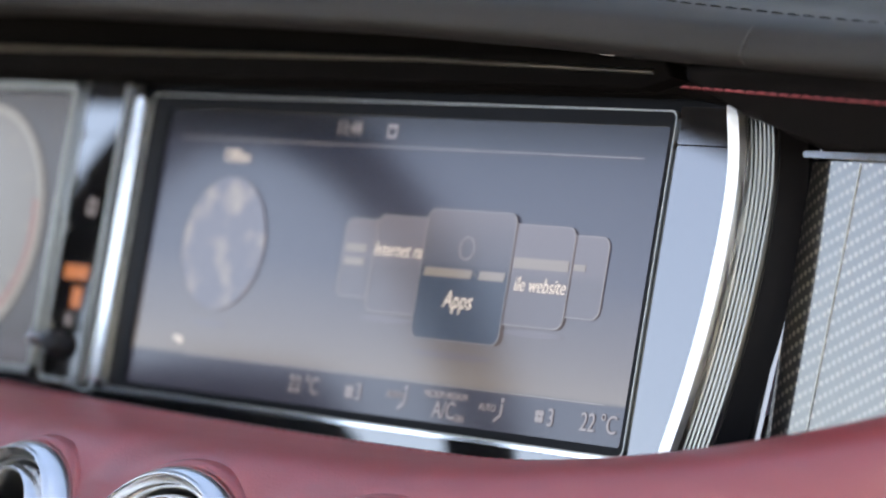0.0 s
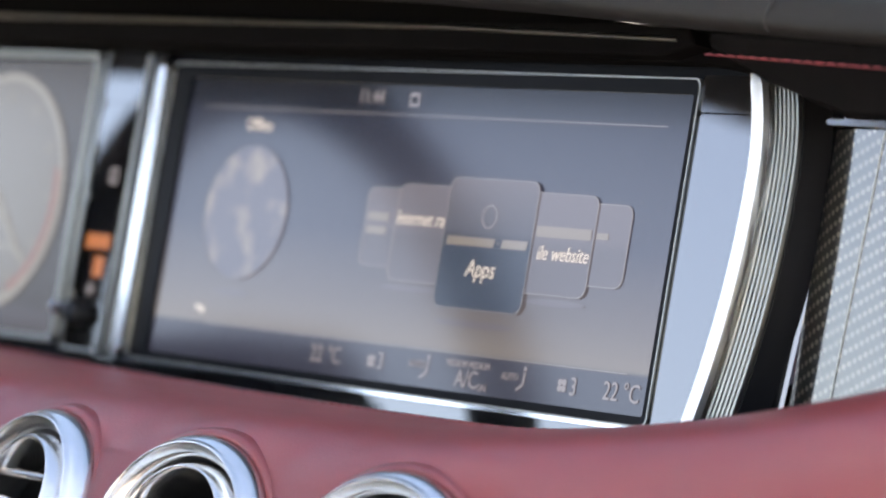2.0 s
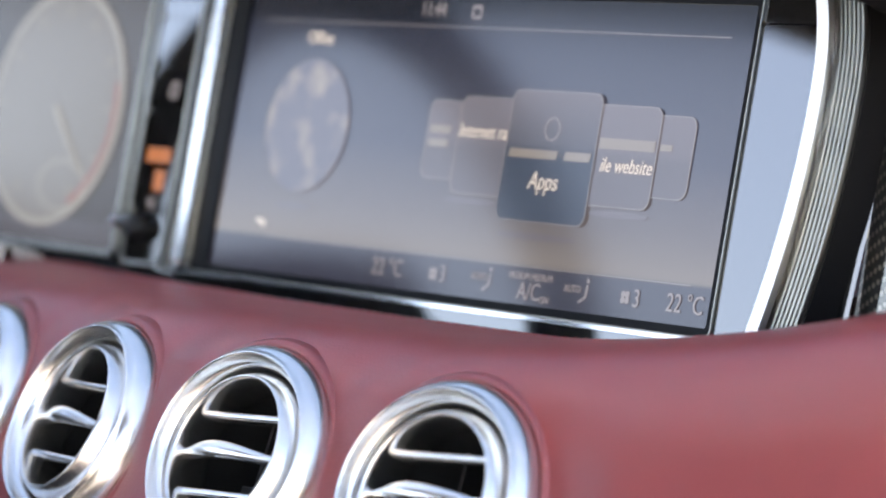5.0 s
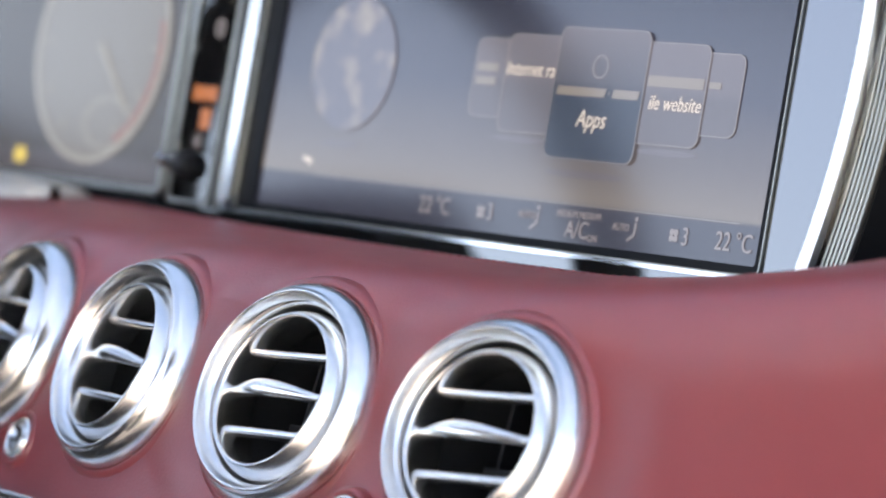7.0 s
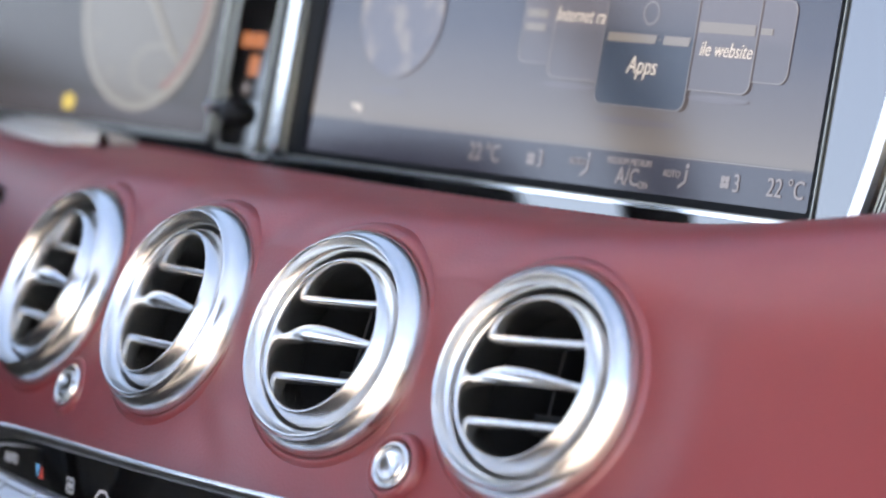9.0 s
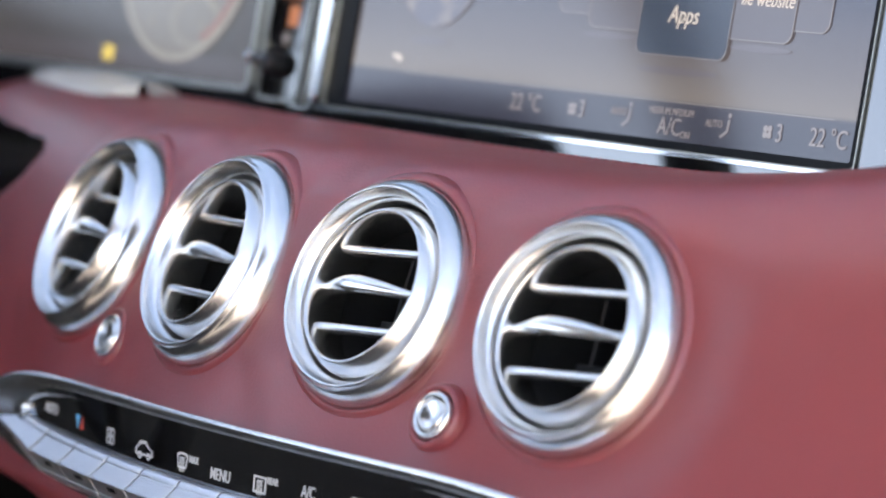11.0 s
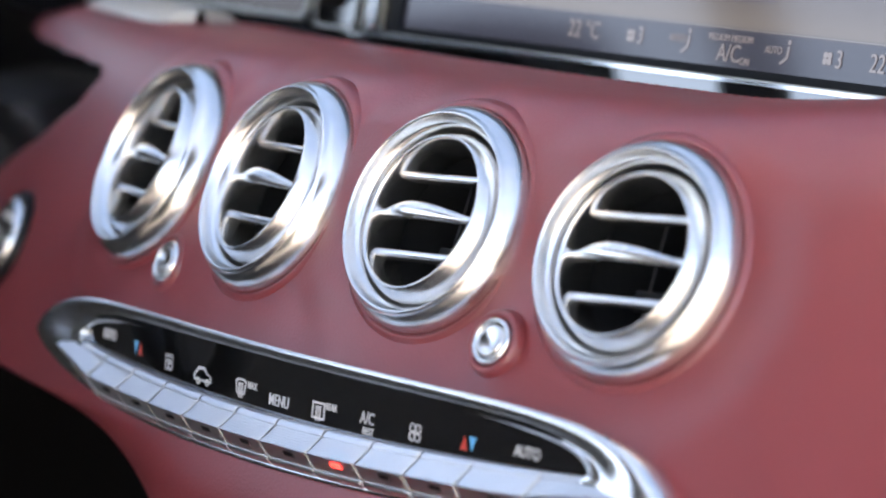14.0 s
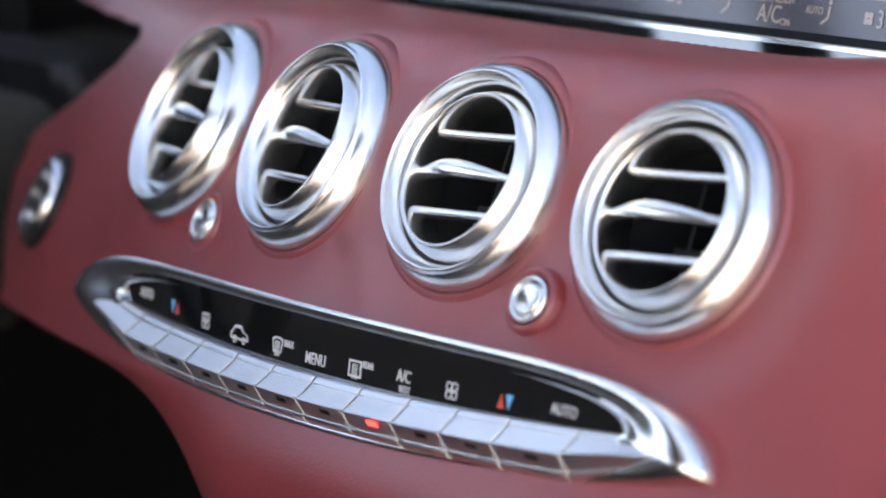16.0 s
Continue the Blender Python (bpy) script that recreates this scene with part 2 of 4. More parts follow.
def lettering(text, size, bm=None, at=(0, 0), slant=0.0, width=1.0, z=0.0, depth=0.0001, bold=0.0):
    """Flat raised letters, centred at the given place."""
    cu = bpy.data.curves.new("lettering", 'FONT')
    cu.body, cu.size, cu.align_x, cu.align_y = text, size, 'CENTER', 'CENTER'
    cu.shear, cu.extrude, cu.offset, cu.resolution_u = slant, depth, bold, 3
    ob = bpy.data.objects.new("lettering", cu)
    scene.collection.objects.link(ob)
    bpy.context.view_layer.update()
    me = bpy.data.meshes.new_from_object(ob.evaluated_get(bpy.context.evaluated_depsgraph_get()))
    bpy.data.objects.remove(ob)
    bpy.data.curves.remove(cu)
    me.transform(Matrix.Translation((at[0], at[1], z)) @ Matrix.Diagonal((width, 1, 1, 1)))
    bm = bm or bmesh.new()
    bm.from_mesh(me)
    bpy.data.meshes.remove(me)
    return bm


# ---- the padded fascia: a profile swept across the car ----
PROFILE = [(-.050, -.0535), (-.085, -.0465), (-.115, -.0450), (-.135, -.058), (-.153, -.084), (-.176, -.122), (-.195, -.155),
           (-.207, -.185), (-.200, -.225), (-.165, -.27)]


def profile(v):
    n = len(PROFILE)
    v = min(max(v, 0), n - 1.001)
    i = int(v)
    f = v - i
    p0, p1, p2, p3 = (Vector(PROFILE[min(max(k, 0), n - 1)]) for k in (i - 1, i, i + 1, i + 2))
    return 0.5 * (2 * p1 + (p2 - p0) * f + (2 * p0 - 5 * p1 + 4 * p2 - p3) * f * f + (3 * p1 - 3 * p2 + p3 - p0) * f ** 3)


EDGE = [(2.70, -0.62), (2.82, -0.47), (2.92, -0.30), (3.00, -0.252), (3.15, -0.245), (3.58, -0.259), (4.1, -0.297), (4.6, -0.362), (5.0, -0.368), (5.46, -0.346), (6.02, -0.306), (7.0, -0.275), (9.0, -0.25)]


def past_edge(x, v):
    """How far x lies beyond the fascia's driver-side edge, which leaves an opening for the steering column."""
    v = min(max(v, 2.70), 8.999)
    for (v0, x0), (v1, x1) in zip(EDGE, EDGE[1:]):
        if v <= v1:
            return max(0.0, x0 + (x1 - x0) * (v - v0) / (v1 - v0) + 0.012 - x)
    return 0.0


def fascia(x, v, h=0.0):
    """A place on the fascia, h metres proud of it."""
    def base(x, v):
        y, z = profile(v)
        dx = x - 0.02
        y += 0.54 * dx * dx + 60.0 * min(past_edge(x, v), 0.03) ** 2
        low = max(0, v - 6.30)
        y += min(3.6 * low * low / (low + 0.12) * max(0, -dx - 0.03) ** 2, 0.25)
        rise = 0.78 * max(0, dx - 0.08) ** 2 * (1 - min(max((v - 1) / 3.5, 0), 1))
        return Vector((x, y, z - 0.10 * dx * dx + min(rise, 0.05) + Z0))
    p = base(x, v)
    if not h:
        return p
    n = (base(x, v + 0.01) - base(x, v - 0.01)).cross(base(x + 0.001, v) - base(x - 0.001, v)).normalized()
    if n.y > 0:
        n = -n
    return p + n * h


def laid(bm, h=0.0):
    """Bends a flat thing, x along and y up in fascia steps, z outwards, on to the fascia."""
    for v in bm.verts:
        v.co = fascia(v.co.x, v.co.y, v.co.z + h)
    bmesh.ops.recalc_face_normals(bm, faces=bm.faces)
    return bm


VENTS = [(-0.1250, -0.1504, -0.0797, -9.0, 32.0), (-0.0304, -0.1600, -0.0772, -3.5, 31.5), (0.0655, -0.1600, -0.0783, 7.6, 29.2), (0.1589, -0.1504, -0.0826, 11.5, 28.3)]


def vent_pose(i):
    """Middle of a vent's front edge, with its heading and its upward lean in degrees."""
    x0, y0, z0, heading, lean = VENTS[i]
    c = Vector((x0, y0, z0 + Z0))
    h, p = radians(heading), radians(lean)
    n = Vector((math.sin(h) * math.cos(p), -math.cos(h) * math.cos(p), math.sin(p)))
    x = Vector((0, 0, 1)).cross(n).normalized()
    y = n.cross(x)
    return Matrix(((x.x, y.x, n.x, c.x), (x.y, y.y, n.y, c.y), (x.z, y.z, n.z, c.z), (0, 0, 0, 1)))


def build_fascia():
    bm = bmesh.new()
    xs = [-0.46 + 0.0025 * k for k in range(380)]
    vs = [k * 0.05 for k in range(180)]
    vents = [vent_pose(i) for i in range(4)]
    turned = [m.inverted() for m in vents]

    def raised(p, v):
        """The leather swells up to meet each vent's ring."""
        shift, total = Vector(), 0.0
        for m, back in zip(vents, turned):
            q = back @ p
            r = q.xy.length
            if r < 0.070 and abs(q.z) < 0.04:
                w = min((0.070 - r) / 0.028, 1.0)
                w = w * w * (3 - 2 * w) * min(max((v - 1.7) / 1.5, 0.0), 1.0)
                shift += m.to_3x3() @ Vector((0, 0, -0.0098 - q.z)) * w
                total += w
        return p + shift / max(total, 1.0)
    grid = [[bm.verts.new(raised(fascia(x, v), v)) for v in vs] for x in xs]
    for a, b in zip(grid, grid[1:]):
        for k in range(len(vs) - 1):
            mid = (a[k].co + b[k + 1].co) / 2
            if past_edge(mid.x, vs[k] + 0.025) > 0.022:
                continue
            if any((((m.inverted() @ mid).xy).length < 0.0372) and abs((m.inverted() @ mid).z) < 0.05 for m in vents):
                continue
            bm.faces.new((a[k], a[k + 1], b[k + 1], b[k]))
    bmesh.ops.delete(bm, geom=[v for v in bm.verts if not v.link_faces], context='VERTS')
    return bm


def letters(bm, material, parent, name="letter"):
    """Each letter or mark of a line of writing becomes a part of its own."""
    left = set(bm.verts)
    while left:
        seed = left.pop()
        island, todo = {seed}, [seed]
        while todo:
            for e in todo.pop().link_edges:
                for w in e.verts:
                    if w not in island:
                        island.add(w)
                        todo.append(w)
        left -= island
        own = bmesh.new()
        copy = {w: own.verts.new(w.co) for w in sorted(island, key=lambda w: w.index)}
        for f in {f for w in island for f in w.link_faces}:
            own.faces.new([copy[w] for w in f.verts])
        part(name, own, material, parent, smooth=False)
    bm.free()

# ---- the setting ----
gb = bmesh.new()
bmesh.ops.create_grid(gb, x_segments=8, y_segments=8, size=400)
solid("ground", gb, stone_ground, "pale sunlit stone paving outside the car", "ground", "structure")
solid("floor", box(-0.75, -1.6, 0.24, 0.70, 0.35, 0.28), carpet, "dark carpeted car floor", "floor", "structure")
solid("trim_header", box(-0.64, -0.66, Z0 + 0.42, 0.64, -0.56, Z0 + 0.46, 0.01), headliner, "dark rail over the windscreen", "trim", "structure")


def side_wall():
    """The driver's side: closed below the sill, with the sloping pillar and the roof rail above the window."""
    bm = bmesh.new()
    for outline in ([(-1.8, 0.28 - Z0), (0.35, 0.28 - Z0), (0.35, -0.04), (-0.1, 0.02), (-0.3, 0.04), (-0.5, 0.04), (-1.8, 0.06)],
                    [(-1.85, 0.46), (-1.85, 0.42), (-0.80, 0.415), (-0.66, 0.382), (-0.244, 0.182), (0.35, -0.10), (0.35, -0.04), (-0.2, 0.22), (-0.66, 0.44)]):
        own = slab(outline, 0.62, 0.66)
        bmesh.ops.transform(own, matrix=Matrix(((0, 0, -1, 0), (1, 0, 0, 0), (0, 1, 0, Z0), (0, 0, 0, 1))), verts=own.verts)
        me = bpy.data.meshes.new("tmp")
        own.to_mesh(me)
        own.free()
        bm.from_mesh(me)
        bpy.data.meshes.remove(me)
    bmesh.ops.recalc_face_normals(bm, faces=bm.faces)
    return bm


solid("wall_driver_side", side_wall(), headliner, "dark door side with a sloping windscreen pillar", "wall", "structure")

roof = slab([(-0.66, -1.85), (0.62, -1.85), (0.62, -0.60), (-0.66, -0.60)], Z0 + 0.44, Z0 + 0.48, 0.01)
solid("ceiling", roof, headliner, "dark fabric car roof lining", "ceiling", "structure")
solid("wall_rear", box(-0.66, -1.89, 0.28, 0.62, -1.855, Z0 + 0.44), headliner, "dark rear end of the cabin", "wall", "structure")

gl = slab([(-0.60, 0.06), (0.60, 0.06), (0.56, 1.20), (-0.56, 1.20)], 0.0, 0.005)
solid("window_windscreen", gl, windscreen_glass, "clear sloping windscreen", "windscreen", "structure", pose(0, 0.56, Z0 + 0.0, 0, 0, 0) @ Matrix.Rotation(radians(180 - 20.5), 4, 'X') @ Matrix.Scale(-1, 4, (0, 0, 1)))

# ---- the red fascia and the black dashboard top ----
dashboard = thing("dashboard", pose(0, 0, 0), "car dashboard in red leather with a black leather top", "dashboard")
part("fascia_pad", build_fascia(), red_leather, dashboard, "red leather padded fascia")


def thread_row(path, length=0.0042, gap=0.0012, r=0.0006):
    """A row of stitches along a line."""
    bm = bmesh.new()
    pts = [Vector(p) for p in path]
    run, i, start = 0.0, 0, None
    total = [0.0]
    for a, b in zip(pts, pts[1:]):
        total.append(total[-1] + (b - a).length)

    def at(s):
        for k in range(len(total) - 1):
            if s <= total[k + 1]:
                return pts[k].lerp(pts[k + 1], (s - total[k]) / max(total[k + 1] - total[k], 1e-9))
        return pts[-1]
    s = 0.0
    while s + length < total[-1]:
        a, b = at(s), at(s + length)
        m = (a + b) / 2 + Vector((0, -0.0002, 0.0002))
        tube([a, m, b], lambda f: r * (0.6 + 0.4 * math.sin(math.pi * f)), 6, bm)
        s += length + gap
    return bm


part("stitching", thread_row([fascia(-0.30 + 0.005 * k, 0.45, 0.0001) for k in range(170)], 0.0036, 0.0012, 0.0005), red_thread, dashboard, "red stitched seam along the pad's edge")
# body behind and under the pad; the lower part's near-black colour holds the footwell's shade
part("lower_body", box(-0.62, -0.10, 0.28, 0.66, 0.10, Z0 - 0.20, 0.01), shade_black, dashboard)
part("back_panel", box(-0.70, 0.055, Z0 - 0.24, 0.68, 0.09, Z0 + 0.07, 0.004), dark_plastic, dashboard)


def pad_line(x):
    """The section of the dashboard top at x, from under its lip to the foot of the windscreen."""
    f = min(max((x - 0.02) / 0.30, 0), 1)
    f = f * f * (3 - 2 * f)
    y, z = -0.018, 0.092 - 0.008 * min(max((x + 0.2) / 0.27, 0), 1) - 0.013 * f
    line = [(0.10, z - 0.002), (y + 0.03, z - 0.001), (y + 0.008, z + 0.0005), (y, z + 0.005), (y + 0.002, z + 0.0105), (y + 0.009, z + 0.0155), (y + 0.03, z + 0.0180 - 0.0026 * f),
            (y + 0.08, z + 0.0150 - 0.0060 * f), (y + 0.16, z + 0.006), (y + 0.40, z - 0.04)]
    return [Vector((x, p.x, p.y + Z0)) for p in spline(line, 5)]


def top_pad():
    """The black leather top: an overhanging lip that runs across and sinks over the passenger's side."""
    bm = bmesh.new()
    rows = [[bm.verts.new(p) for p in pad_line(-0.65 + 1.35 * k / 80)] for k in range(81)]
    for a, b in zip(rows, rows[1:]):
        for k in range(len(a) - 1):
            bm.faces.new((a[k], b[k], b[k + 1], a[k + 1]))
    return bm


part("top_pad", top_pad(), black_leather, dashboard, "black leather dashboard top")

# ---- the centre display, in its own plane ----
display = thing("centre_display", SCREEN, "wide lit centre display in a gloss black housing", "display")


def screen_glass():
    """The lit picture's ground: dark at the top, a bright horizon low down."""
    m, n, l, b = nodes_of("screen_picture")
    b.inputs["Base Color"].default_value = (0.012, 0.012, 0.014, 1)
    b.inputs["Roughness"].default_value = 0.13
    b.inputs["IOR"].default_value = 1.58
    tc = n.new("ShaderNodeTexCoord")
    sx = n.new("ShaderNodeSeparateXYZ")
    l.new(tc.outputs["Object"], sx.inputs[0])
    mr = n.new("ShaderNodeMapRange")
    mr.inputs["From Min"].default_value, mr.inputs["From Max"].default_value = -0.055, 0.055
    l.new(sx.outputs["Y"], mr.inputs["Value"])
    ramp = n.new("ShaderNodeValToRGB")
    e = ramp.color_ramp.elements
    e[0].position, e[0].color = 0.0, (0.085, 0.092, 0.16, 1)
    e[1].position, e[1].color = 1.0, (0.008, 0.011, 0.025, 1)
    for p, c in ((0.12, (0.11, 0.115, 0.19)), (0.135, (0.64, 0.62, 0.58)), (0.27, (0.42, 0.41, 0.44)), (0.5, (0.15, 0.17, 0.28)), (0.88, (0.06, 0.075, 0.15)), (0.93, (0.015, 0.02, 0.05))):
        k = e.new(p)
        k.color = (*c, 1)
    l.new(mr.outputs["Result"], ramp.inputs["Fac"])
    l.new(ramp.outputs["Color"], b.inputs["Emission Color"])
    b.inputs["Emission Strength"].default_value = 0.062
    return m


def edge_x(b):
    """The bowed end of the display: fullest above its middle."""
    return 0.1803 - (6.0 if b > 0.03 else 1.7) * (b - 0.03) ** 2


screen_mat = screen_glass()
part("housing", slab(rounded(-0.47, -0.068, 0.174, 0.072, 0.006), -0.045, -0.004, 0.002), bezel_black, display, "gloss black housing")
part("screen", slab(rounded(-0.146, -0.055, 0.1465, 0.055, 0.001), -0.004, 0.0, 0.0003), screen_mat, display, "lit screen with a grey gradient")
part("bezel", frame_bar(rounded(-0.158, -0.0582, 0.1490, 0.0602, 0.003), rounded(-0.146, -0.055, 0.1465, 0.055, 0.001), -0.004, 0.0012), bezel_black, display)
part("gloss_panel", slab([(0.1495, -0.066)] + [(0.002 + edge_x(b), b) for b in (-0.066, -0.04, -0.02, 0.0, 0.02, 0.035, 0.049)] + [(0.1510, 0.049), (0.1495, 0.0475)], -0.004, 0.0005, 0.0003), piano_black, display, "gloss black side panel")
part("corner_cap", slab(rounded(0.1495, 0.0492, 0.1760, 0.062, 0.001), -0.004, 0.0005, 0.0004), piano_black, display, "gloss black corner")
part("silver_bar", slab(rounded(-0.1655, -0.0575, -0.1588, 0.0590, 0.002), -0.004, 0.005, 0.0018, 3), satin_chrome, display, "satin silver side bar")
part("lower_ledge", slab(rounded(-0.1655, -0.0680, 0.1490, -0.0603, 0.001), -0.004, 0.0022, 0.0006), piano_black, display, "gloss black ledge under the screen")
part("silver_strip", slab(rounded(-0.1630, -0.0602, 0.149, -0.0588, 0.0006), -0.004, 0.003, 0.0006), bright_chrome, display, "thin polished strip under the screen")


def side_rim(x_of, w, z0, z1, steps=24):
    """A bowed upright bar: x_of(b) gives its left edge at each height."""
    left = [(x_of(b), b) for b in (-0.07 + 0.134 * k / steps for k in range(steps + 1))]
    return slab(left[::-1] + [(x + w, b) for x, b in left], z0, z1, 0.0012, 2)


part("silver_edge", side_rim(edge_x, 0.0054, -0.02, 0.0035), edge_silver, display, "satin silver bowed edge")
part("rib_base", side_rim(lambda b: edge_x(b) + 0.0064, 0.0112, -0.035, -0.0035), dark_plastic, display)
for k in range(6):
    part("rib", side_rim(lambda b: edge_x(b) + 0.0078 + 0.0016 * k, 0.0010, -0.0040, 0.0004 - 0.0004 * k), brushed_rim, display)
part("bezel_line", frame_bar(rounded(-0.1584, -0.0586, 0.1494, 0.0606, 0.003), rounded(-0.1579, -0.0581, 0.1489, 0.0601, 0.003), -0.002, 0.0016), brushed_rim, display, "fine grey line round the screen")

# ---- air vents ----


NOZZLE_TILTS = [(-1.5, -5.5), (-1, -5.2), (-3, -5.2), (-3, -4.5)]


def slat_mesh(y, tab):
    """One slat: a thin rounded blade with a round free end; the centre one swells to a finger grip."""
    half = math.sqrt(.0268 ** 2 - y * y) - .0002
    bm = bmesh.new()
    secs = []
    for k in range(33):
        f = k / 32 * 2 - 1
        flare = max(0.0, 1 - ((f + 0.30) / (1.05 if f > -0.30 else 0.64)) ** 2) ** 1.4 * tab
        end = math.sqrt(max(0.03, 1 - max(0, -f - 0.94) ** 2 / 0.0036)) if f < -0.94 else 1.0
        th, zf = (.0028 + .0032 * flare) * end, -.0034 + .0030 * flare
        dep = .0060
        prof = [(th * .5, zf - .0014), (th * .36, zf - .0004), (0, zf), (-th * .36, zf - .0003), (-th * .5, zf - .0010), (-th * .34, zf - dep), (th * .34, zf - dep)]
        secs.append([bm.verts.new((f * half, y + a + .0012 * flare, c)) for a, c in prof])
    for a, b in zip(secs, secs[1:]):
        for k in range(7):
            bm.faces.new((a[k], a[(k + 1) % 7], b[(k + 1) % 7], b[k]))
    bm.faces.new(secs[0])
    bm.faces.new(secs[-1])
    bmesh.ops.recalc_face_normals(bm, faces=bm.faces)
    return bm


def build_vent():
    vent = thing("air_vent", vent_pose(0), "round satin chrome air vent with three slats set in red leather", "air vent", "round air vents in a row")
    part("outer_ring", lathe(spline([(.0398, -.0130), (.0394, -.0085), (.0389, -.0060), (.0380, -.0039), (.0368, -.0023), (.0357, -.0012), (.0351, -.0002), (.0345, .0004), (.0339, -.0001), (.0333, -.0020), (.0325, -.0036), (.0315, -.0046), (.0310, -.0068), (.0308, -.014)], 4)), satin_chrome, vent, "satin chrome outer ring")
    part("inner_ring", lathe(spline([(.0303, -.0130), (.0302, -.0072), (.0297, -.0046), (.0286, -.0022), (.0276, -.0004), (.0269, .0004), (.0263, .0001), (.0259, -.0012), (.0258, -.0060), (.0262, -.016)], 4)), satin_chrome, vent, "satin chrome inner ring")
    # duct walls are coloured as dark as the shade inside them
    part("duct", lathe([(.0312, -.009), (.0309, -.0135), (.0300, -.0140), (.0262, -.0140), (.0260, -.058)], 64, close=True), duct_shade, vent, "black duct")
    for y, tab in ((.0137, 0), (0.0, 1), (-.0137, 0)):
        part("slat", slat_mesh(y, tab), satin_chrome, vent, "flared centre slat" if tab else "", sharp=60)
    part("surround", lathe(spline([(.0384, -.0140), (.0394, -.0096), (.0402, -.0086), (.0412, -.0088), (.0426, -.0100), (.0442, -.0130)], 4)), red_leather, vent, "red leather lip")
    for x in (-.006, .010):
        part("vane", box(x, -.020, -.045, x + .0012, .020, -.024), dark_plastic, vent)
    part("vane_link", box(-.009, -.0125, -.0235, .012, -.0060, -.0215, .0004), dark_plastic, vent, "dark link bar behind the slats")
    return vent


first_vent = build_vent()
vents = [first_vent] + [copy_thing(first_vent, vent_pose(i)) for i in (1, 2, 3)]
for vent, (lean, turn) in zip(vents, NOZZLE_TILTS):
    # the nozzle inside the outer ring swivels with its slats
    for child in vent.children:
        if child.name.split(".")[0] in ("inner_ring", "slat"):
            child.matrix_basis = pose(0, 0, 0, lean, turn, 0)

# ---- what the centre display shows ----


def flat_part(name, outline, z, material, parent, label="", thick=0.00015):
    return part(name, slab(outline, z, z + thick), material, parent, label, smooth=False)


def edge_line(outline, w, z, material, parent, name="outline"):
    cx = sum(p[0] for p in outline) / len(outline)
    cy = sum(p[1] for p in outline) / len(outline)
    sx = max(abs(p[0] - cx) for p in outline)
    sy = max(abs(p[1] - cy) for p in outline)
    inner = [(cx + (p[0] - cx) * (1 - w / sx), cy + (p[1] - cy) * (1 - w / sy)) for p in outline]
    return part(name, frame_bar(outline, inner, z, z + 0.00012), material, parent, smooth=False)


def bars(rects, z, bm=None):
    bm = bm or bmesh.new()
    for x0, y0, x1, y1 in rects:
        box(x0, y0, z, x1, y1, z + 0.0001, 0, bm)
    return bm


def ellipse(cx, cy, rx, ry, n=48, a0=0.0, a1=360.0):
    return [(cx + rx * math.cos(radians(a0 + (a1 - a0) * k / n)), cy + ry * math.sin(radians(a0 + (a1 - a0) * k / n))) for k in range(n)]


for x0, x1, y0, y1, face, z in ((-0.0215, 0.0040, -0.0130, 0.0165, side_card, 0.0002), (0.0950, 0.1252, -0.0130, 0.0160, side_card, 0.0002),
                                (-0.0028, 0.0330, -0.0176, 0.0185, side_card, 0.0005), (0.0680, 0.1075, -0.0176, 0.0185, side_card, 0.0005),
                                (0.0262, 0.0757, -0.0255, 0.0220, front_card, 0.0008)):
    card = flat_part("menu_card", rounded(x0, y0, x1, y1, 0.004), z, face, display, "dark front card" if face is front_card else "")
    edge_line(rounded(x0, y0, x1, y1, 0.004), 0.00035, z + 0.0002, card_edge, card)
    if face is front_card:
        front = card
    elif x0 in (-0.0028,):
        letters(lettering("Internet ra", 0.0074, at=(0.0115, 0.0055), slant=0.22, width=0.86, z=z + 0.0003), cream_text, card)
    elif x0 in (0.0680,):
        letters(lettering("ile website", 0.0074, at=(0.0925, -0.0030), slant=0.22, width=0.86, z=z + 0.0003), cream_text, card)
        part("word_bar", bars([(0.0770, 0.0028, 0.1060, 0.0066)], z + 0.0003), bar_glow, card)
    elif x0 < 0:
        part("word_bar", bars([(-0.0195, 0.0040, -0.0075, 0.0070), (-0.0195, -0.0010, -0.0080, 0.0018)], z + 0.0003), bar_glow, card)
    else:
        part("word_bar", bars([(0.1085, 0.0035, 0.1145, 0.0058)], z + 0.0003), bar_glow, card)
# front card: a plain emblem ring, a bar for the maker's name, and the word below it
part("emblem", frame_bar(ellipse(0.0507, 0.0083, 0.0043, 0.0043, 32), ellipse(0.0507, 0.0083, 0.0037, 0.0037, 32), 0.0011, 0.0012), card_edge, front)
for x0, x1 in ((0.0285, 0.0555), (0.0567, 0.0580), (0.0592, 0.0735)):
    y0, y1 = (-0.0026, 0.0006) if x1 - x0 > 0.002 else (-0.0013, -0.0006)
    part("word_bar", slab([(x0, y0), (x1 - 0.0004, y0), (x1 + 0.0004, y1), (x0 + 0.0008, y1)], 0.0011, 0.0012), bar_glow, front, "pale bar")
letters(lettering("Apps", 0.0090, at=(0.0500, -0.0108), slant=0.22, width=0.88, z=0.0011), cream_text, front)
# floor shadows under the cards
for x0, x1, y in ((0.028, 0.073, -0.0305), (-0.006, 0.026, -0.0200), (0.076, 0.108, -0.0200)):
    flat_part("card_shadow", ellipse((x0 + x1) / 2, y, (x1 - x0) / 2, 0.0013, 32), 0.0002, shadow_band, display)


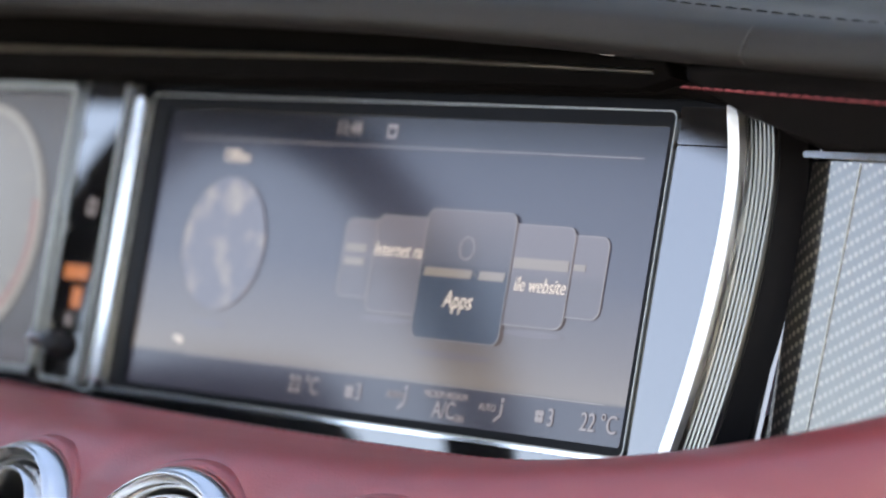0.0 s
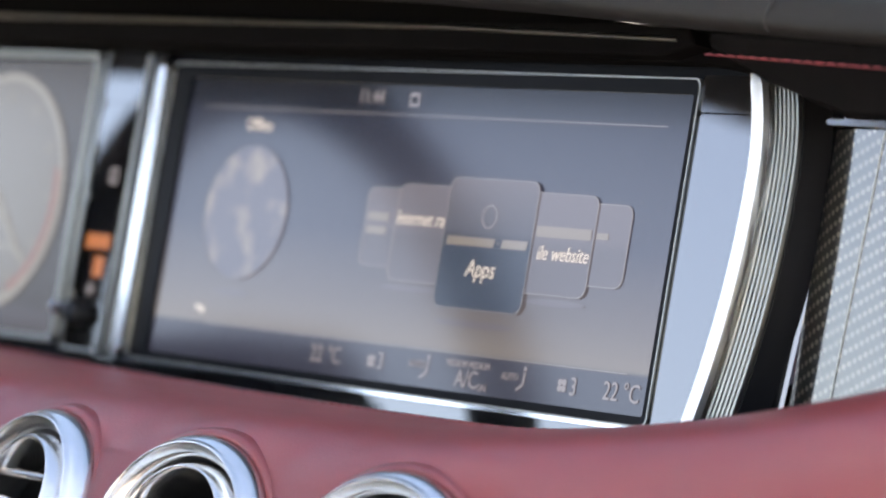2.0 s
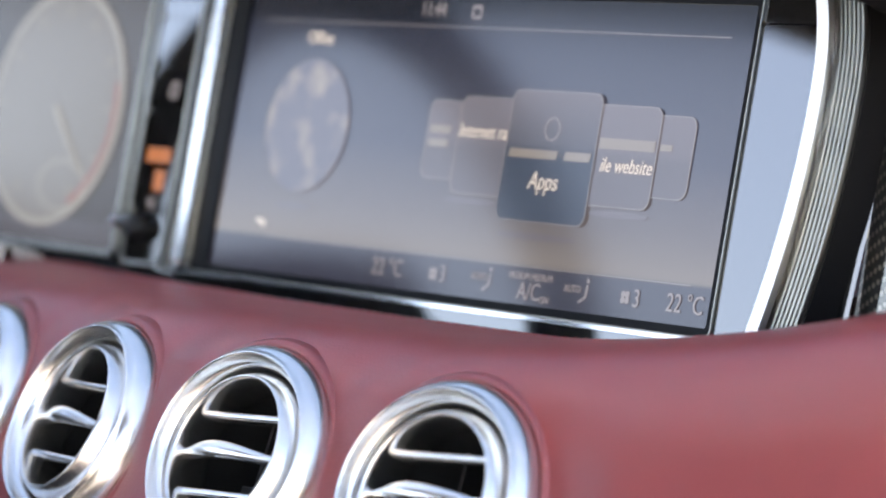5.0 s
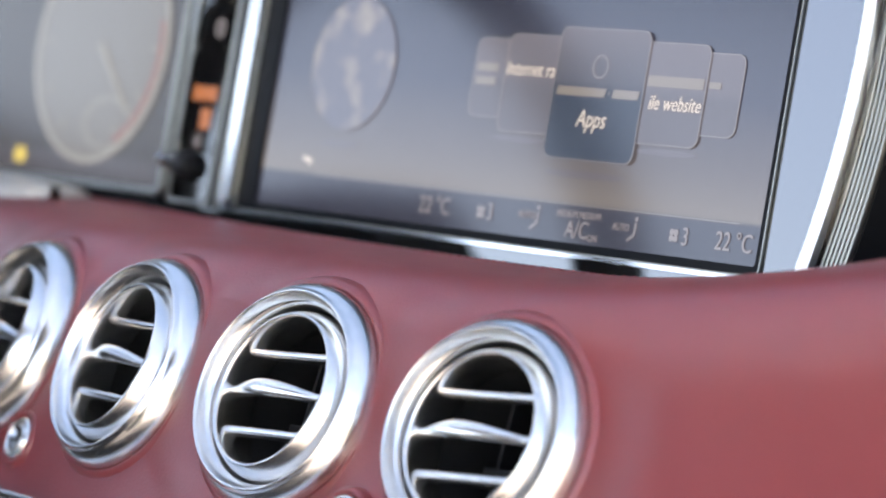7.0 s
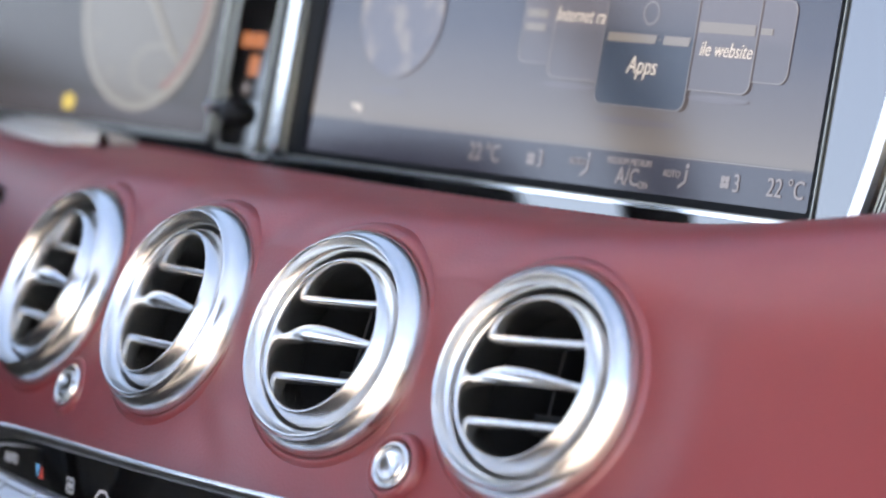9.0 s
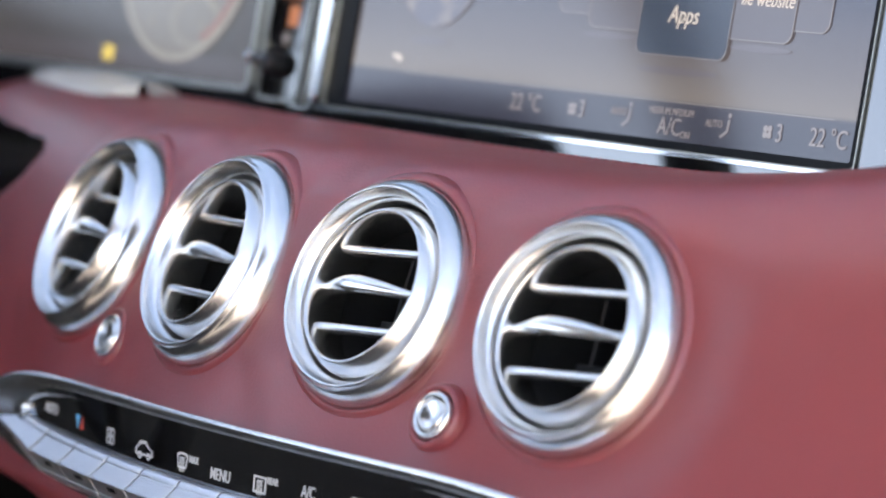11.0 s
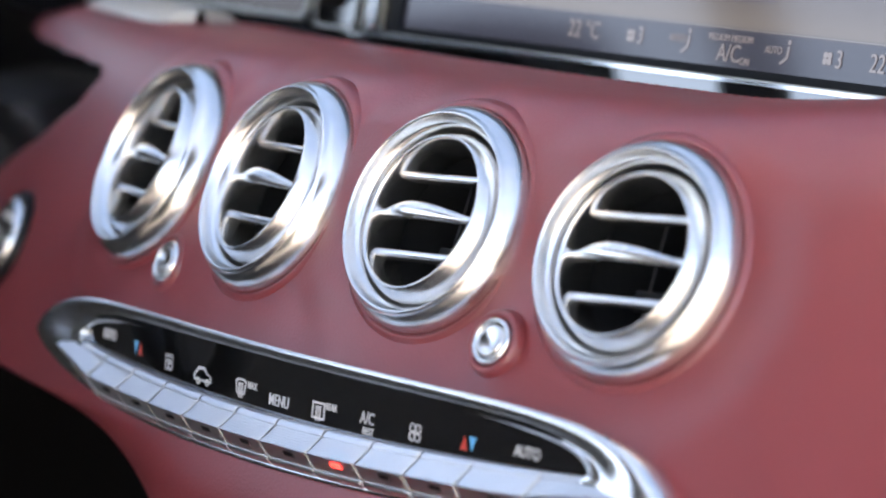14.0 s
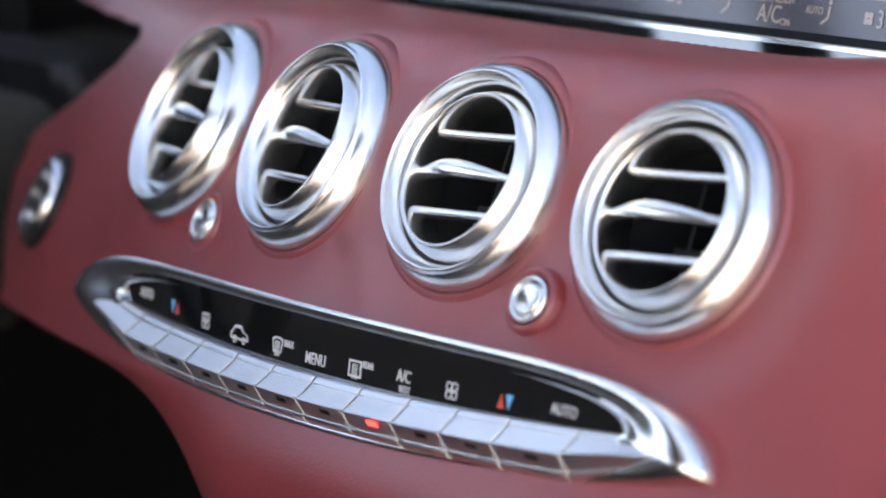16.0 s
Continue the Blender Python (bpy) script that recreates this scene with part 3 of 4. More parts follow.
def globe_face():
    m, n, l, b = nodes_of("globe_face")
    b.inputs["Base Color"].default_value = (0.012, 0.012, 0.014, 1)
    b.inputs["Roughness"].default_value = 0.16
    tc = n.new("ShaderNodeTexCoord")
    ns = n.new("ShaderNodeTexNoise")
    ns.inputs["Scale"].default_value, ns.inputs["Detail"].default_value = 38.0, 6.0
    l.new(tc.outputs["Object"], ns.inputs["Vector"])
    ramp = n.new("ShaderNodeValToRGB")
    e = ramp.color_ramp.elements
    e[0].position, e[0].color = 0.50, (0.15, 0.165, 0.23, 1)
    e[1].position, e[1].color = 0.64, (0.42, 0.41, 0.38, 1)
    l.new(ns.outputs["Fac"], ramp.inputs["Fac"])
    l.new(ramp.outputs["Color"], b.inputs["Emission Color"])
    b.inputs["Emission Strength"].default_value = 0.17
    b.inputs["IOR"].default_value = 1.58
    return m


globe = flat_part("globe_picture", ellipse(-0.0965, 0.0030, 0.0265, 0.0262, 64), 0.0003, globe_face(), display, "pale globe picture")
edge_line(ellipse(-0.0965, 0.0030, 0.0265, 0.0262, 64), 0.0005, 0.0005, shadow_band, globe)
flat_part("globe_shadow", ellipse(-0.097, -0.0285, 0.012, 0.0012, 32), 0.0002, shadow_band, display)
for y, x0, x1 in ((0.0438, -0.135, 0.135), (-0.0412, -0.110, 0.135)):
    part("divider_line", bars([(x0, y - 0.0002, x1, y + 0.0002)], 0.0002), card_edge, display)
for text, size, x, y, mat in (("11:44", 0.0080, -0.0297, 0.0499, dim_text), ("Offline", 0.0072, -0.0969, 0.0372, cream_text), ("22 °C", 0.0092, -0.0316, -0.0478, dim_text),
                              ("22 °C", 0.0092, 0.1335, -0.0480, dim_text), ("3", 0.0090, 0.0015, -0.0477, dim_text), ("3", 0.0090, 0.1088, -0.0481, dim_text),
                              ("AUTO", 0.0038, 0.0225, -0.0468, dim_text), ("AUTO", 0.0038, 0.0748, -0.0472, dim_text), ("MEDIUM MEDIUM", 0.0036, 0.0514, -0.0448, dim_text),
                              ("A/C", 0.0090, 0.0515, -0.0503, dim_text), ("ON", 0.0038, 0.0605, -0.0525, dim_text)):
    letters(lettering(text, size, at=(x, y), width=0.86, z=0.0003), mat, display)
part("calendar_icon", frame_bar(rounded(-0.0068, 0.0470, -0.0010, 0.0522, 0.0006), rounded(-0.0058, 0.0480, -0.0020, 0.0508, 0.0004), 0.0002, 0.0003), dim_text, display)
part("note_mark", bars([(-0.119, -0.0362, -0.1155, -0.0345), (-0.1155, -0.0375, -0.113, -0.0352)], 0.0002), cream_text, display)


def fan_icon(cx, cy, r, z, bm=None):
    bm = bm or bmesh.new()
    for k in range(4):
        a = radians(45 + 90 * k)
        slab(ellipse(cx + r * 0.55 * math.cos(a), cy + r * 0.55 * math.sin(a), r * 0.42, r * 0.42, 12), z, z + 0.0001, 0, 1, bm)
    return bm


def seat_icon(cx, cy, z):
    bm = bmesh.new()
    slab(ellipse(cx + 0.0013, cy + 0.0040, 0.0009, 0.0009, 12), z, z + 0.0001, 0, 1, bm)
    slab([(cx + 0.0005, cy - 0.0020), (cx + 0.0016, cy - 0.0014), (cx + 0.0018, cy + 0.0026), (cx + 0.0007, cy + 0.0026)], z, z + 0.0001, 0, 1, bm)
    slab([(cx - 0.0026, cy - 0.0034), (cx - 0.0020, cy - 0.0042), (cx + 0.0016, cy - 0.0018), (cx + 0.0006, cy - 0.0012)], z, z + 0.0001, 0, 1, bm)
    return bm


for x in (-0.0040, 0.1028):
    part("fan_icon", fan_icon(x, -0.0478, 0.0028, 0.0002), dim_text, display)
for x in (0.0275, 0.0812):
    part("seat_icon", seat_icon(x, -0.0478, 0.0002), dim_text, display)

# ---- the instrument cluster, in the same plane ----
cluster = thing("instrument_cluster", SCREEN, "wide instrument display with pale round dials behind glass", "display")
cluster_mat = surface("cluster_picture", (0.02, 0.02, 0.02), 0.22, vary=0.1, spec=0.4)
cb = cluster_mat.node_tree.nodes["Principled BSDF"]
cb.inputs["Emission Color"].default_value, cb.inputs["Emission Strength"].default_value = (0.40, 0.41, 0.42, 1), 0.03
dial_mark = glow("dial_mark", (0.55, 0.58, 0.54), 0.12, 0.22)
dial_red = glow("dial_red", (0.60, 0.22, 0.18), 0.12, 0.22)
dial_face = glow("dial_face", (0.36, 0.37, 0.34), 0.10, 0.22)
part("screen", slab(rounded(-0.465, -0.0545, -0.2165, 0.0600, 0.002), -0.003, 0.0, 0.0003), cluster_mat, cluster, "pale lit screen")
part("screen_frame", frame_bar(rounded(-0.468, -0.0570, -0.2125, 0.0635, 0.004), rounded(-0.465, -0.0545, -0.2150, 0.0612, 0.003), -0.004, 0.002), brushed_rim, cluster, "thin silver frame")
part("lower_band", bars([(-0.464, -0.0540, -0.217, -0.0440)], 0.0003), glow("cluster_band", (0.16, 0.16, 0.18), 0.10, 0.22), cluster)
dial = flat_part("dial", ellipse(-0.2760, 0.0030, 0.0500, 0.0500, 64), 0.0004, dial_face, cluster, "round dial")
part("dial_ring", frame_bar(ellipse(-0.2760, 0.0030, 0.0510, 0.0510, 64), ellipse(-0.2760, 0.0030, 0.0482, 0.0482, 64), 0.0006, 0.0008), dial_mark, dial)
arc = [radians(-62 + 77 * k / 20) for k in range(21)]
part("red_zone", slab([(-0.276 + 0.0462 * math.cos(a), 0.003 + 0.0462 * math.sin(a)) for a in arc] + [(-0.276 + 0.0444 * math.cos(a), 0.003 + 0.0444 * math.sin(a)) for a in arc[::-1]], 0.0007, 0.0009), dial_red, dial)
tk = bmesh.new()
for k in range(11):
    a = radians(-60 + 30 * k)
    slab([(-0.276 + r * math.cos(a + d), 0.003 + r * math.sin(a + d)) for r, d in ((0.0430, -0.012), (0.0430, 0.012), (0.0385, 0.012), (0.0385, -0.012))], 0.0007, 0.0009, 0, 1, tk)
part("tick_marks", tk, dial_mark, dial)
part("sub_dial", frame_bar(ellipse(-0.262, -0.030, 0.018, 0.011, 40), ellipse(-0.262, -0.030, 0.0168, 0.0100, 40), 0.0006, 0.0008), dial_mark, dial)
part("needle", slab([(-0.277, 0.002), (-0.275, 0.004), (-0.248, -0.024), (-0.249, -0.025)], 0.0010, 0.0012), dial_mark, dial)
part("warning_lamp", slab(rounded(-0.330, -0.0505, -0.322, -0.0440, 0.002), 0.0005, 0.0007), glow("yellow_lamp", (0.7, 0.6, 0.15), 0.3), cluster)


def trim_lip():
    """A pale rounded strip that lies along the pad's upper edge under the instruments and ends in a blunt tip."""
    bm = bmesh.new()
    rows = []
    for i in range(41):
        f = i / 40
        x = -0.46 + 0.225 * f
        half = 0.62 * math.sqrt(max(0.02, 1 - max(0.0, (f - 0.9) / 0.1) ** 2))
        rows.append([bm.verts.new(fascia(x, 1.12 + half * c) + Vector((0, 0, 0.0005 + 0.0050 * math.sqrt(1 - c * c)))) for c in (math.sin(math.pi * (k / 12 - 0.5)) for k in range(13))])
    for p, q in zip(rows, rows[1:]):
        for k in range(12):
            bm.faces.new((p[k], q[k], q[k + 1], p[k + 1]))
    bmesh.ops.recalc_face_normals(bm, faces=bm.faces)
    return bm


part("trim_lip", trim_lip(), pale_trim, dashboard, "pale grey trim lip")

# ---- the narrow switch column between the two displays ----
column = thing("switch_column", SCREEN, "narrow gloss black switch column with thin silver edges", "switch panel")
part("back_plate", slab(rounded(-0.2122, -0.0605, -0.1662, 0.0660, 0.002), -0.004, 0.0006, 0.0004), piano_black, column, "gloss black plate")
part("body", slab(rounded(-0.2060, -0.0595, -0.1745, 0.0650, 0.003), -0.004, 0.0015, 0.001), piano_black, column)
part("edge_bar", slab(rounded(-0.2058, -0.0590, -0.2042, 0.0640, 0.0006), 0.0012, 0.0030, 0.0004), brushed_rim, column)
part("edge_bar", slab(rounded(-0.1765, -0.0590, -0.1748, 0.0640, 0.0006), 0.0012, 0.0030, 0.0004), brushed_rim, column)
part("edge_bar", slab(rounded(-0.2040, -0.0592, -0.1767, -0.0578, 0.0006), 0.0012, 0.0026, 0.0004), brushed_rim, column)
for y0, y1 in ((0.0430, 0.0630), (0.0240, 0.0418), (0.0050, 0.0224), (-0.0355, 0.0032), (-0.0570, -0.0372)):
    key = part("switch", slab(rounded(-0.2035, y0, -0.1772, y1, 0.002), 0.0012, 0.0024, 0.0006), piano_black, column, "gloss black switch")
    if abs(y0 - 0.0050) < 1e-6:
        part("symbol", frame_bar(rounded(-0.190, 0.0095, -0.184, 0.0165, 0.002), rounded(-0.1885, 0.0110, -0.1855, 0.0150, 0.001), 0.0025, 0.0026), dim_text, key)
part("orange_display", bars([(-0.1985, -0.0170, -0.1815, -0.0110), (-0.1905, -0.0285, -0.1835, -0.0200)], 0.0026), orange_lamp, column, "orange lit digits")
sf = bmesh.new()
for k in range(3):
    a = radians(60 * k)
    dx, dy = math.cos(a) * 0.0032, math.sin(a) * 0.0032
    tube([(-0.190 - dx, -0.0335 - dy, 0.0027), (-0.190 + dx, -0.0335 + dy, 0.0027)], 0.0003, 6, sf)
part("symbol", sf, dim_text, column)
part("pin", lathe([(0.0001, 0.0080), (0.0018, 0.0072), (0.0027, 0.0050), (0.0024, 0.0025), (0.0020, 0.0)], 24, close=True), bright_chrome, column, "small chrome pin").matrix_basis = pose(-0.2062, -0.0428, 0.002)
part("knob", lathe([(0.0001, 0.0075), (0.0040, 0.0070), (0.0055, 0.0050), (0.0058, 0.0)], 32, close=True), dark_plastic, column, "dark round knob").matrix_basis = pose(-0.1930, -0.0440, 0.0022)

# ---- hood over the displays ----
# hood and visor take the near-black too, with the overhang's shade in the colour
part("hood_body", slab([(-0.47, 0.0655), (0.150, 0.0655), (0.178, 0.062), (0.186, 0.070), (0.05, 0.086), (-0.20, 0.094), (-0.47, 0.096)], -0.04, 0.004, 0.001), shade_black, display)
visor = part("visor", slab([(-0.47, 0.066), (0.140, 0.066), (0.155, 0.070), (0.150, 0.0755), (0.120, 0.0765), (-0.47, 0.0795)], -0.02, 0.012, 0.0012, 3), shade_black, display, "black hood edge")
part("edge_line", tube([(-0.47, 0.0775, 0.0128), (0.02, 0.0745, 0.0128), (0.146, 0.0716, 0.0120)], 0.0009, 8), brushed_rim, visor, "fine bright edge")
ul = slab([(0.186, 0.072), (0.214, 0.061), (0.246, 0.051), (0.66, 0.049), (0.66, 0.076), (0.186, 0.077)], 0.0, 0.05, 0.002)
bmesh.ops.transform(ul, matrix=Matrix(((1, 0, 0, 0), (0, 0, -1, 0.036), (0, 1, 0, Z0), (0, 0, 0, 1))), verts=ul.verts)
# the underside's shade is painted in with the same near-black
part("under_lip", ul, shade_black, dashboard, "dark underside of the top")
part("pad_seam", tube([p + Vector((0, -0.0002, 0.0002)) for p in pad_line(0.217)[13:25]], 0.0005, 6), dark_thread, dashboard, "dark seam across the top")
part("pad_stitching", thread_row([pad_line(0.0 + 0.01 * k)[30] + Vector((0, 0, 0.0002)) for k in range(66)], 0.0050, 0.0022, 0.0004), dark_thread, dashboard, "dark stitched seam along the top")

# ---- passenger side: carbon trim beside the display ----
trim = thing("trim_panel", SCREEN @ pose(0, 0, -0.014), "gloss carbon-fibre trim panel beside the display", "trim panel")
part("side_cheek", slab([(0.178, -0.085), (0.1900, -0.085), (0.2030, 0.056), (0.188, 0.066)], -0.03, -0.003, 0.004, 4), piano_black, trim, "gloss black side cheek")


def carbon_sheet():
    """The sheet leans a little forward at its top and rolls back along its edge by the display."""
    bm = bmesh.new()
    cols = []
    for i in range(60):
        row = []
        for j in range(25):
            f = j / 24
            b = -0.10 + 0.1475 * f
            d = 0.0 if i < 1 else 0.0004 * i if i < 40 else 0.0156 + 0.022 * (i - 39)
            x = 0.1855 + 0.0150 * f + d
            row.append(bm.verts.new((x, b, 0.004 + 0.07 * (b - 0.0475) - 14.0 * max(0.0, 0.018 - d) ** 2)))
        cols.append(row)
    for p, q in zip(cols, cols[1:]):
        for j in range(24):
            bm.faces.new((p[j], q[j], q[j + 1], p[j + 1]))
    return bm


part("carbon_sheet", carbon_sheet(), carbon_weave, trim, "carbon fibre sheet")
part("backing", slab([(0.1900, -0.10), (0.66, -0.10), (0.66, 0.0470), (0.2050, 0.0470)], -0.03, -0.014), dark_plastic, trim)
part("silver_line", slab(rounded(0.2030, 0.0478, 0.66, 0.0500, 0.0008), -0.008, 0.0075, 0.0006), bright_chrome, trim, "thin silver line")
for x in (0.2267, 0.330):
    own = slab([(x - 0.0192, -0.10), (x - 0.0188, -0.10), (x + 0.0004, 0.0470), (x, 0.0470)], 0.0038, 0.0043)
    for w in own.verts:
        w.co.z += 0.07 * (w.co.y - 0.0475)
    part("inlay_line", own, brushed_rim, trim)

# ---- seams of the dashboard top ----
part("seam_stitching", thread_row([(0.187 + 0.01 * k, -0.0168, Z0 + 0.0702 - 0.00040 * k) for k in range(48)], 0.0042, 0.0008, 0.00042), red_thread, dashboard, "red stitched seam under the top's edge")

# ---- small round buttons on the fascia ----


def fascia_pose(x, v, h=0.0):
    p = fascia(x, v, h)
    n = (fascia(x, v, 0.01) - fascia(x, v)).normalized()
    ex = Vector((0, 0, 1)).cross(n).normalized()
    ey = n.cross(ex)
    return Matrix(((ex.x, ey.x, n.x, p.x), (ex.y, ey.y, n.y, p.y), (ex.z, ey.z, n.z, p.z), (0, 0, 0, 1)))


def round_button(m, k, label, name, group=""):
    b = thing(name, m, label, "button", group)
    part("surround", lathe([(p.x * k, p.y * k) for p in spline([(.0118, -.001), (.0108, .0018), (.0095, .0026), (.0085, .0016), (.0082, -.001)], 4)], 48), red_leather, b, "red leather lip")
    part("ring", lathe([(p.x * k, p.y * k) for p in spline([(.0083, -.001), (.0080, .0022), (.0070, .0034), (.0062, .0026), (.0058, .0008)], 4)], 48), satin_chrome, b, "satin chrome ring")
    part("cap", lathe([(p.x * k, p.y * k) for p in spline([(.0060, .0002), (.0054, .0026), (.0044, .0034), (.0025, .0030), (.0001, .0027)], 4)], 48), satin_chrome, b, "dished metal cap")
    return b


for x, v in ((-0.0909, 4.761), (0.1094, 4.782)):
    round_button(fascia_pose(x + 0.0024, v, 0.0), 1.0, "small round metal knob in a red leather lip", "round_button", "round buttons under the vents")
start = thing("start_button", fascia_pose(-0.265, 5.06, 0.0), "round metal start button with a dark rim", "button")
part("rim", lathe([(p.x, p.y) for p in spline([(.0215, -.003), (.0205, .003), (.0190, .0035), (.0180, .000)], 4)], 48), dark_plastic, start, "dark rim")
part("cap", lathe([(p.x, p.y) for p in spline([(.0182, -.001), (.0172, .0045), (.0150, .0062), (.0110, .0050), (.0001, .0046)], 4)], 48), satin_chrome, start, "brushed metal cap")
for k in range(6):
    a = radians(60 * k)
    part("mark", box(0.010 * math.cos(a) - 0.0016, 0.010 * math.sin(a) - 0.0012, 0.0048, 0.010 * math.cos(a) + 0.0016, 0.010 * math.sin(a) + 0.0012, 0.0056), white_mark, start)

# ---- climate switch strip ----
VM = 0.0385        # metres in one step of the fascia's profile
climate = thing("climate_panel", pose(0, 0, 0), "curved chrome climate switch strip with black label band", "control panel")


def lens(xl, xr, vtop, vl, vr, vbot, power, n=60):
    """A lens-shaped outline on the fascia: along the top from left to right, then back along the bottom."""
    xm, hw = (xl + xr) / 2, (xr - xl) / 2
    us = [-math.cos(math.pi * k / n) for k in range(n + 1)]
    tip = lambda u: vl + (vr - vl) * (u + 1) / 2
    top = [(xm + hw * u, tip(u) + (vtop - tip(u)) * math.sqrt(max(0, 1 - abs(u) ** power))) for u in us]
    low = [(xm + hw * u, tip(u) + (vbot - tip(u)) * max(0, 1 - abs(u) ** 2.2) ** (0.62 if u < 0 else 0.75)) for u in us]
    return top + low[::-1][1:-1]


def loft(loops):
    bm = bmesh.new()
    n = len(loops[0][0]) // 2
    low = [1.0 if k <= n else 0.15 + 0.85 * abs(math.cos(math.pi * (2 * n - k) / n)) ** 8 for k in range(2 * n)]
    rings = [[bm.verts.new(fascia(x, v, h * f if h > 0 else h)) for (x, v), f in zip(loop, low)] for loop, h in loops]
    for a, b in zip(rings, rings[1:]):
        for k in range(len(a)):
            j = (k + 1) % len(a)
            bm.faces.new((a[k], a[j], b[j], b[k]))
    bmesh.ops.recalc_face_normals(bm, faces=bm.faces)
    return bm


def between(a, b, f):
    return [(p[0] + (q[0] - p[0]) * f, p[1] + (q[1] - p[1]) * f) for p, q in zip(a, b)]


outer, inner = lens(-0.173, 0.2075, 5.20, 5.76, 5.90, 6.31, 7), lens(-0.128, 0.174, 5.385, 5.62, 5.68, 6.18, 7)
part("frame", loft([(outer, -0.003), (outer, 0.001), (between(outer, inner, 0.08), 0.0060), (between(outer, inner, 0.20), 0.0086), (between(outer, inner, 0.34), 0.0088), (between(outer, inner, 0.48), 0.0082), (between(outer, inner, 0.64), 0.0072),
                    (between(outer, inner, 0.78), 0.0058), (between(outer, inner, 0.86), 0.0056), (between(outer, inner, 0.92), 0.0064), (inner, 0.0058), (between(outer, inner, 1.02), 0.0)]), satin_chrome, climate, "polished chrome surround", sharp=70)


def v_label(x):
    u = min(max((x - 0.020) / 0.150, -1), 1)
    return 5.64 + 0.13 * (1 - u * u)


def label_h(v):
    """The label band leans in towards the keys."""
    return 0.0066 - 0.0125 * (v - 5.36)


lb = bmesh.new()
cols = [[lb.verts.new(fascia(x, 5.33 + (v_label(x) + 0.02 - 5.33) * k / 6, label_h(5.33 + (v_label(x) + 0.02 - 5.33) * k / 6))) for k in range(7)] for x in (-0.138 + 0.316 * j / 80 for j in range(81))]
for a, b in zip(cols, cols[1:]):
    for k in range(6):
        lb.faces.new((a[k], a[k + 1], b[k + 1], b[k]))
label_band = part("label_band", lb, piano_black, climate, "gloss black label band")

KEY_EDGES = [-0.142, -0.0996, -0.0743, -0.0487, -0.023, 0.0018, 0.027, 0.0535, 0.0789, 0.1027, 0.1266, 0.156, 0.194]


def key_section():
    """From the label band down: a smooth rounded strip, a ribbed slope, and a front face that turns under."""
    out = [(0.0, 0.0005), (0.012, 0.0034), (0.035, 0.0050), (0.065, 0.0058), (0.090, 0.0060), (0.098, 0.0055)]
    for k in range(7):
        f = 0.104 + 0.024 * k
        h = 0.0060 + 0.0040 * (f - 0.10) / 0.17
        out += [(f, h), (f + 0.017, h + 0.0004), (f + 0.020, h + 0.0001)]
    return out + [(0.272, 0.0103), (0.284, 0.0104), (0.294, 0.0098), (0.385, 0.0056), (0.400, 0.0048), (0.410, 0.0040), (0.418, 0.0046), (0.445, 0.0040), (0.47, 0.0018), (0.48, 0.0)]


section = key_section()
for i, (a, b) in enumerate(zip(KEY_EDGES, KEY_EDGES[1:])):
    bm = bmesh.new()
    g = 0.0007
    rows = []
    for j in range(9):
        x = a + g + (b - a - 2 * g) * j / 8
        end = min(1.0, (x + 0.170) / 0.070, (0.215 - x) / 0.060)
        rows.append([bm.verts.new(fascia(x, v_label(x) + 0.02 + dv * (0.2 + 0.8 * end), h * (0.6 + 0.4 * end))) for dv, h in section])
    for p, q in zip(rows, rows[1:]):
        for k in range(len(section) - 1):
            bm.faces.new((p[k], p[k + 1], q[k + 1], q[k]))
    bm.faces.new(rows[0])
    bm.faces.new(rows[-1][::-1])
    bmesh.ops.recalc_face_normals(bm, faces=bm.faces)
    key = part("key", bm, key_metal, climate, "satin metal rocker key", sharp=14)
    if 1 <= i <= 10:
        xm = (a + b) / 2 + 0.002
        ind = box(-0.0026, -0.0007, 0.0, 0.0026, 0.0007, 0.0006, 0.0002)
        for w in ind.verts:
            w.co = fascia(xm + w.co.x, v_label(xm) + 0.02 + 0.335 - w.co.y / VM, 0.0078 + w.co.z + 0.0462 * w.co.y / VM)
        part("indicator", ind, red_lamp if i == 7 else dark_plastic, key, "lit red indicator" if i == 7 else "")
    if i:
        fin = bmesh.new()
        end = min(1.0, (a + 0.170) / 0.070, (0.215 - a) / 0.060)
        lo = [[fin.verts.new(fascia(a + d, v_label(a) + 0.02 + dv * (0.2 + 0.8 * end), (h + 0.0004) * (0.6 + 0.4 * end))) for dv, h in section[2:-2]] for d in (-0.0006, 0.0006)]
        for k in range(len(section) - 5):
            fin.faces.new((lo[0][k], lo[0][k + 1], lo[1][k + 1], lo[1][k]))
        part("divider", fin, key_edge, climate)


def on_label(bm, x0, v0, material, name="symbol", h=0.0002):
    x0, v0 = x0 + 0.0024, v0 + 0.03
    for w in bm.verts:
        w.co = fascia(x0 + w.co.x, v0 - w.co.y / VM, label_h(v0 - w.co.y / VM) + h + w.co.z)
    bmesh.ops.recalc_face_normals(bm, faces=bm.faces)
    if name == "writing":
        return letters(bm, material, label_band)
    return part(name, bm, material, label_band, smooth=False)


for text, size, x, v in (("AUTO", 0.0060, -0.1078, 5.514), ("MAX", 0.0040, 0.0010, 5.575), ("MENU", 0.0066, 0.0179, 5.641), ("REAR", 0.0038, 0.0482, 5.575),
                         ("A/C", 0.0066, 0.0677, 5.590), ("REST", 0.0040, 0.0687, 5.695), ("AUTO", 0.0060, 0.1438, 5.559)):
    on_label(lettering(text, size * 0.84, width=0.80, bold=0.00002), x, v, white_mark, "writing")


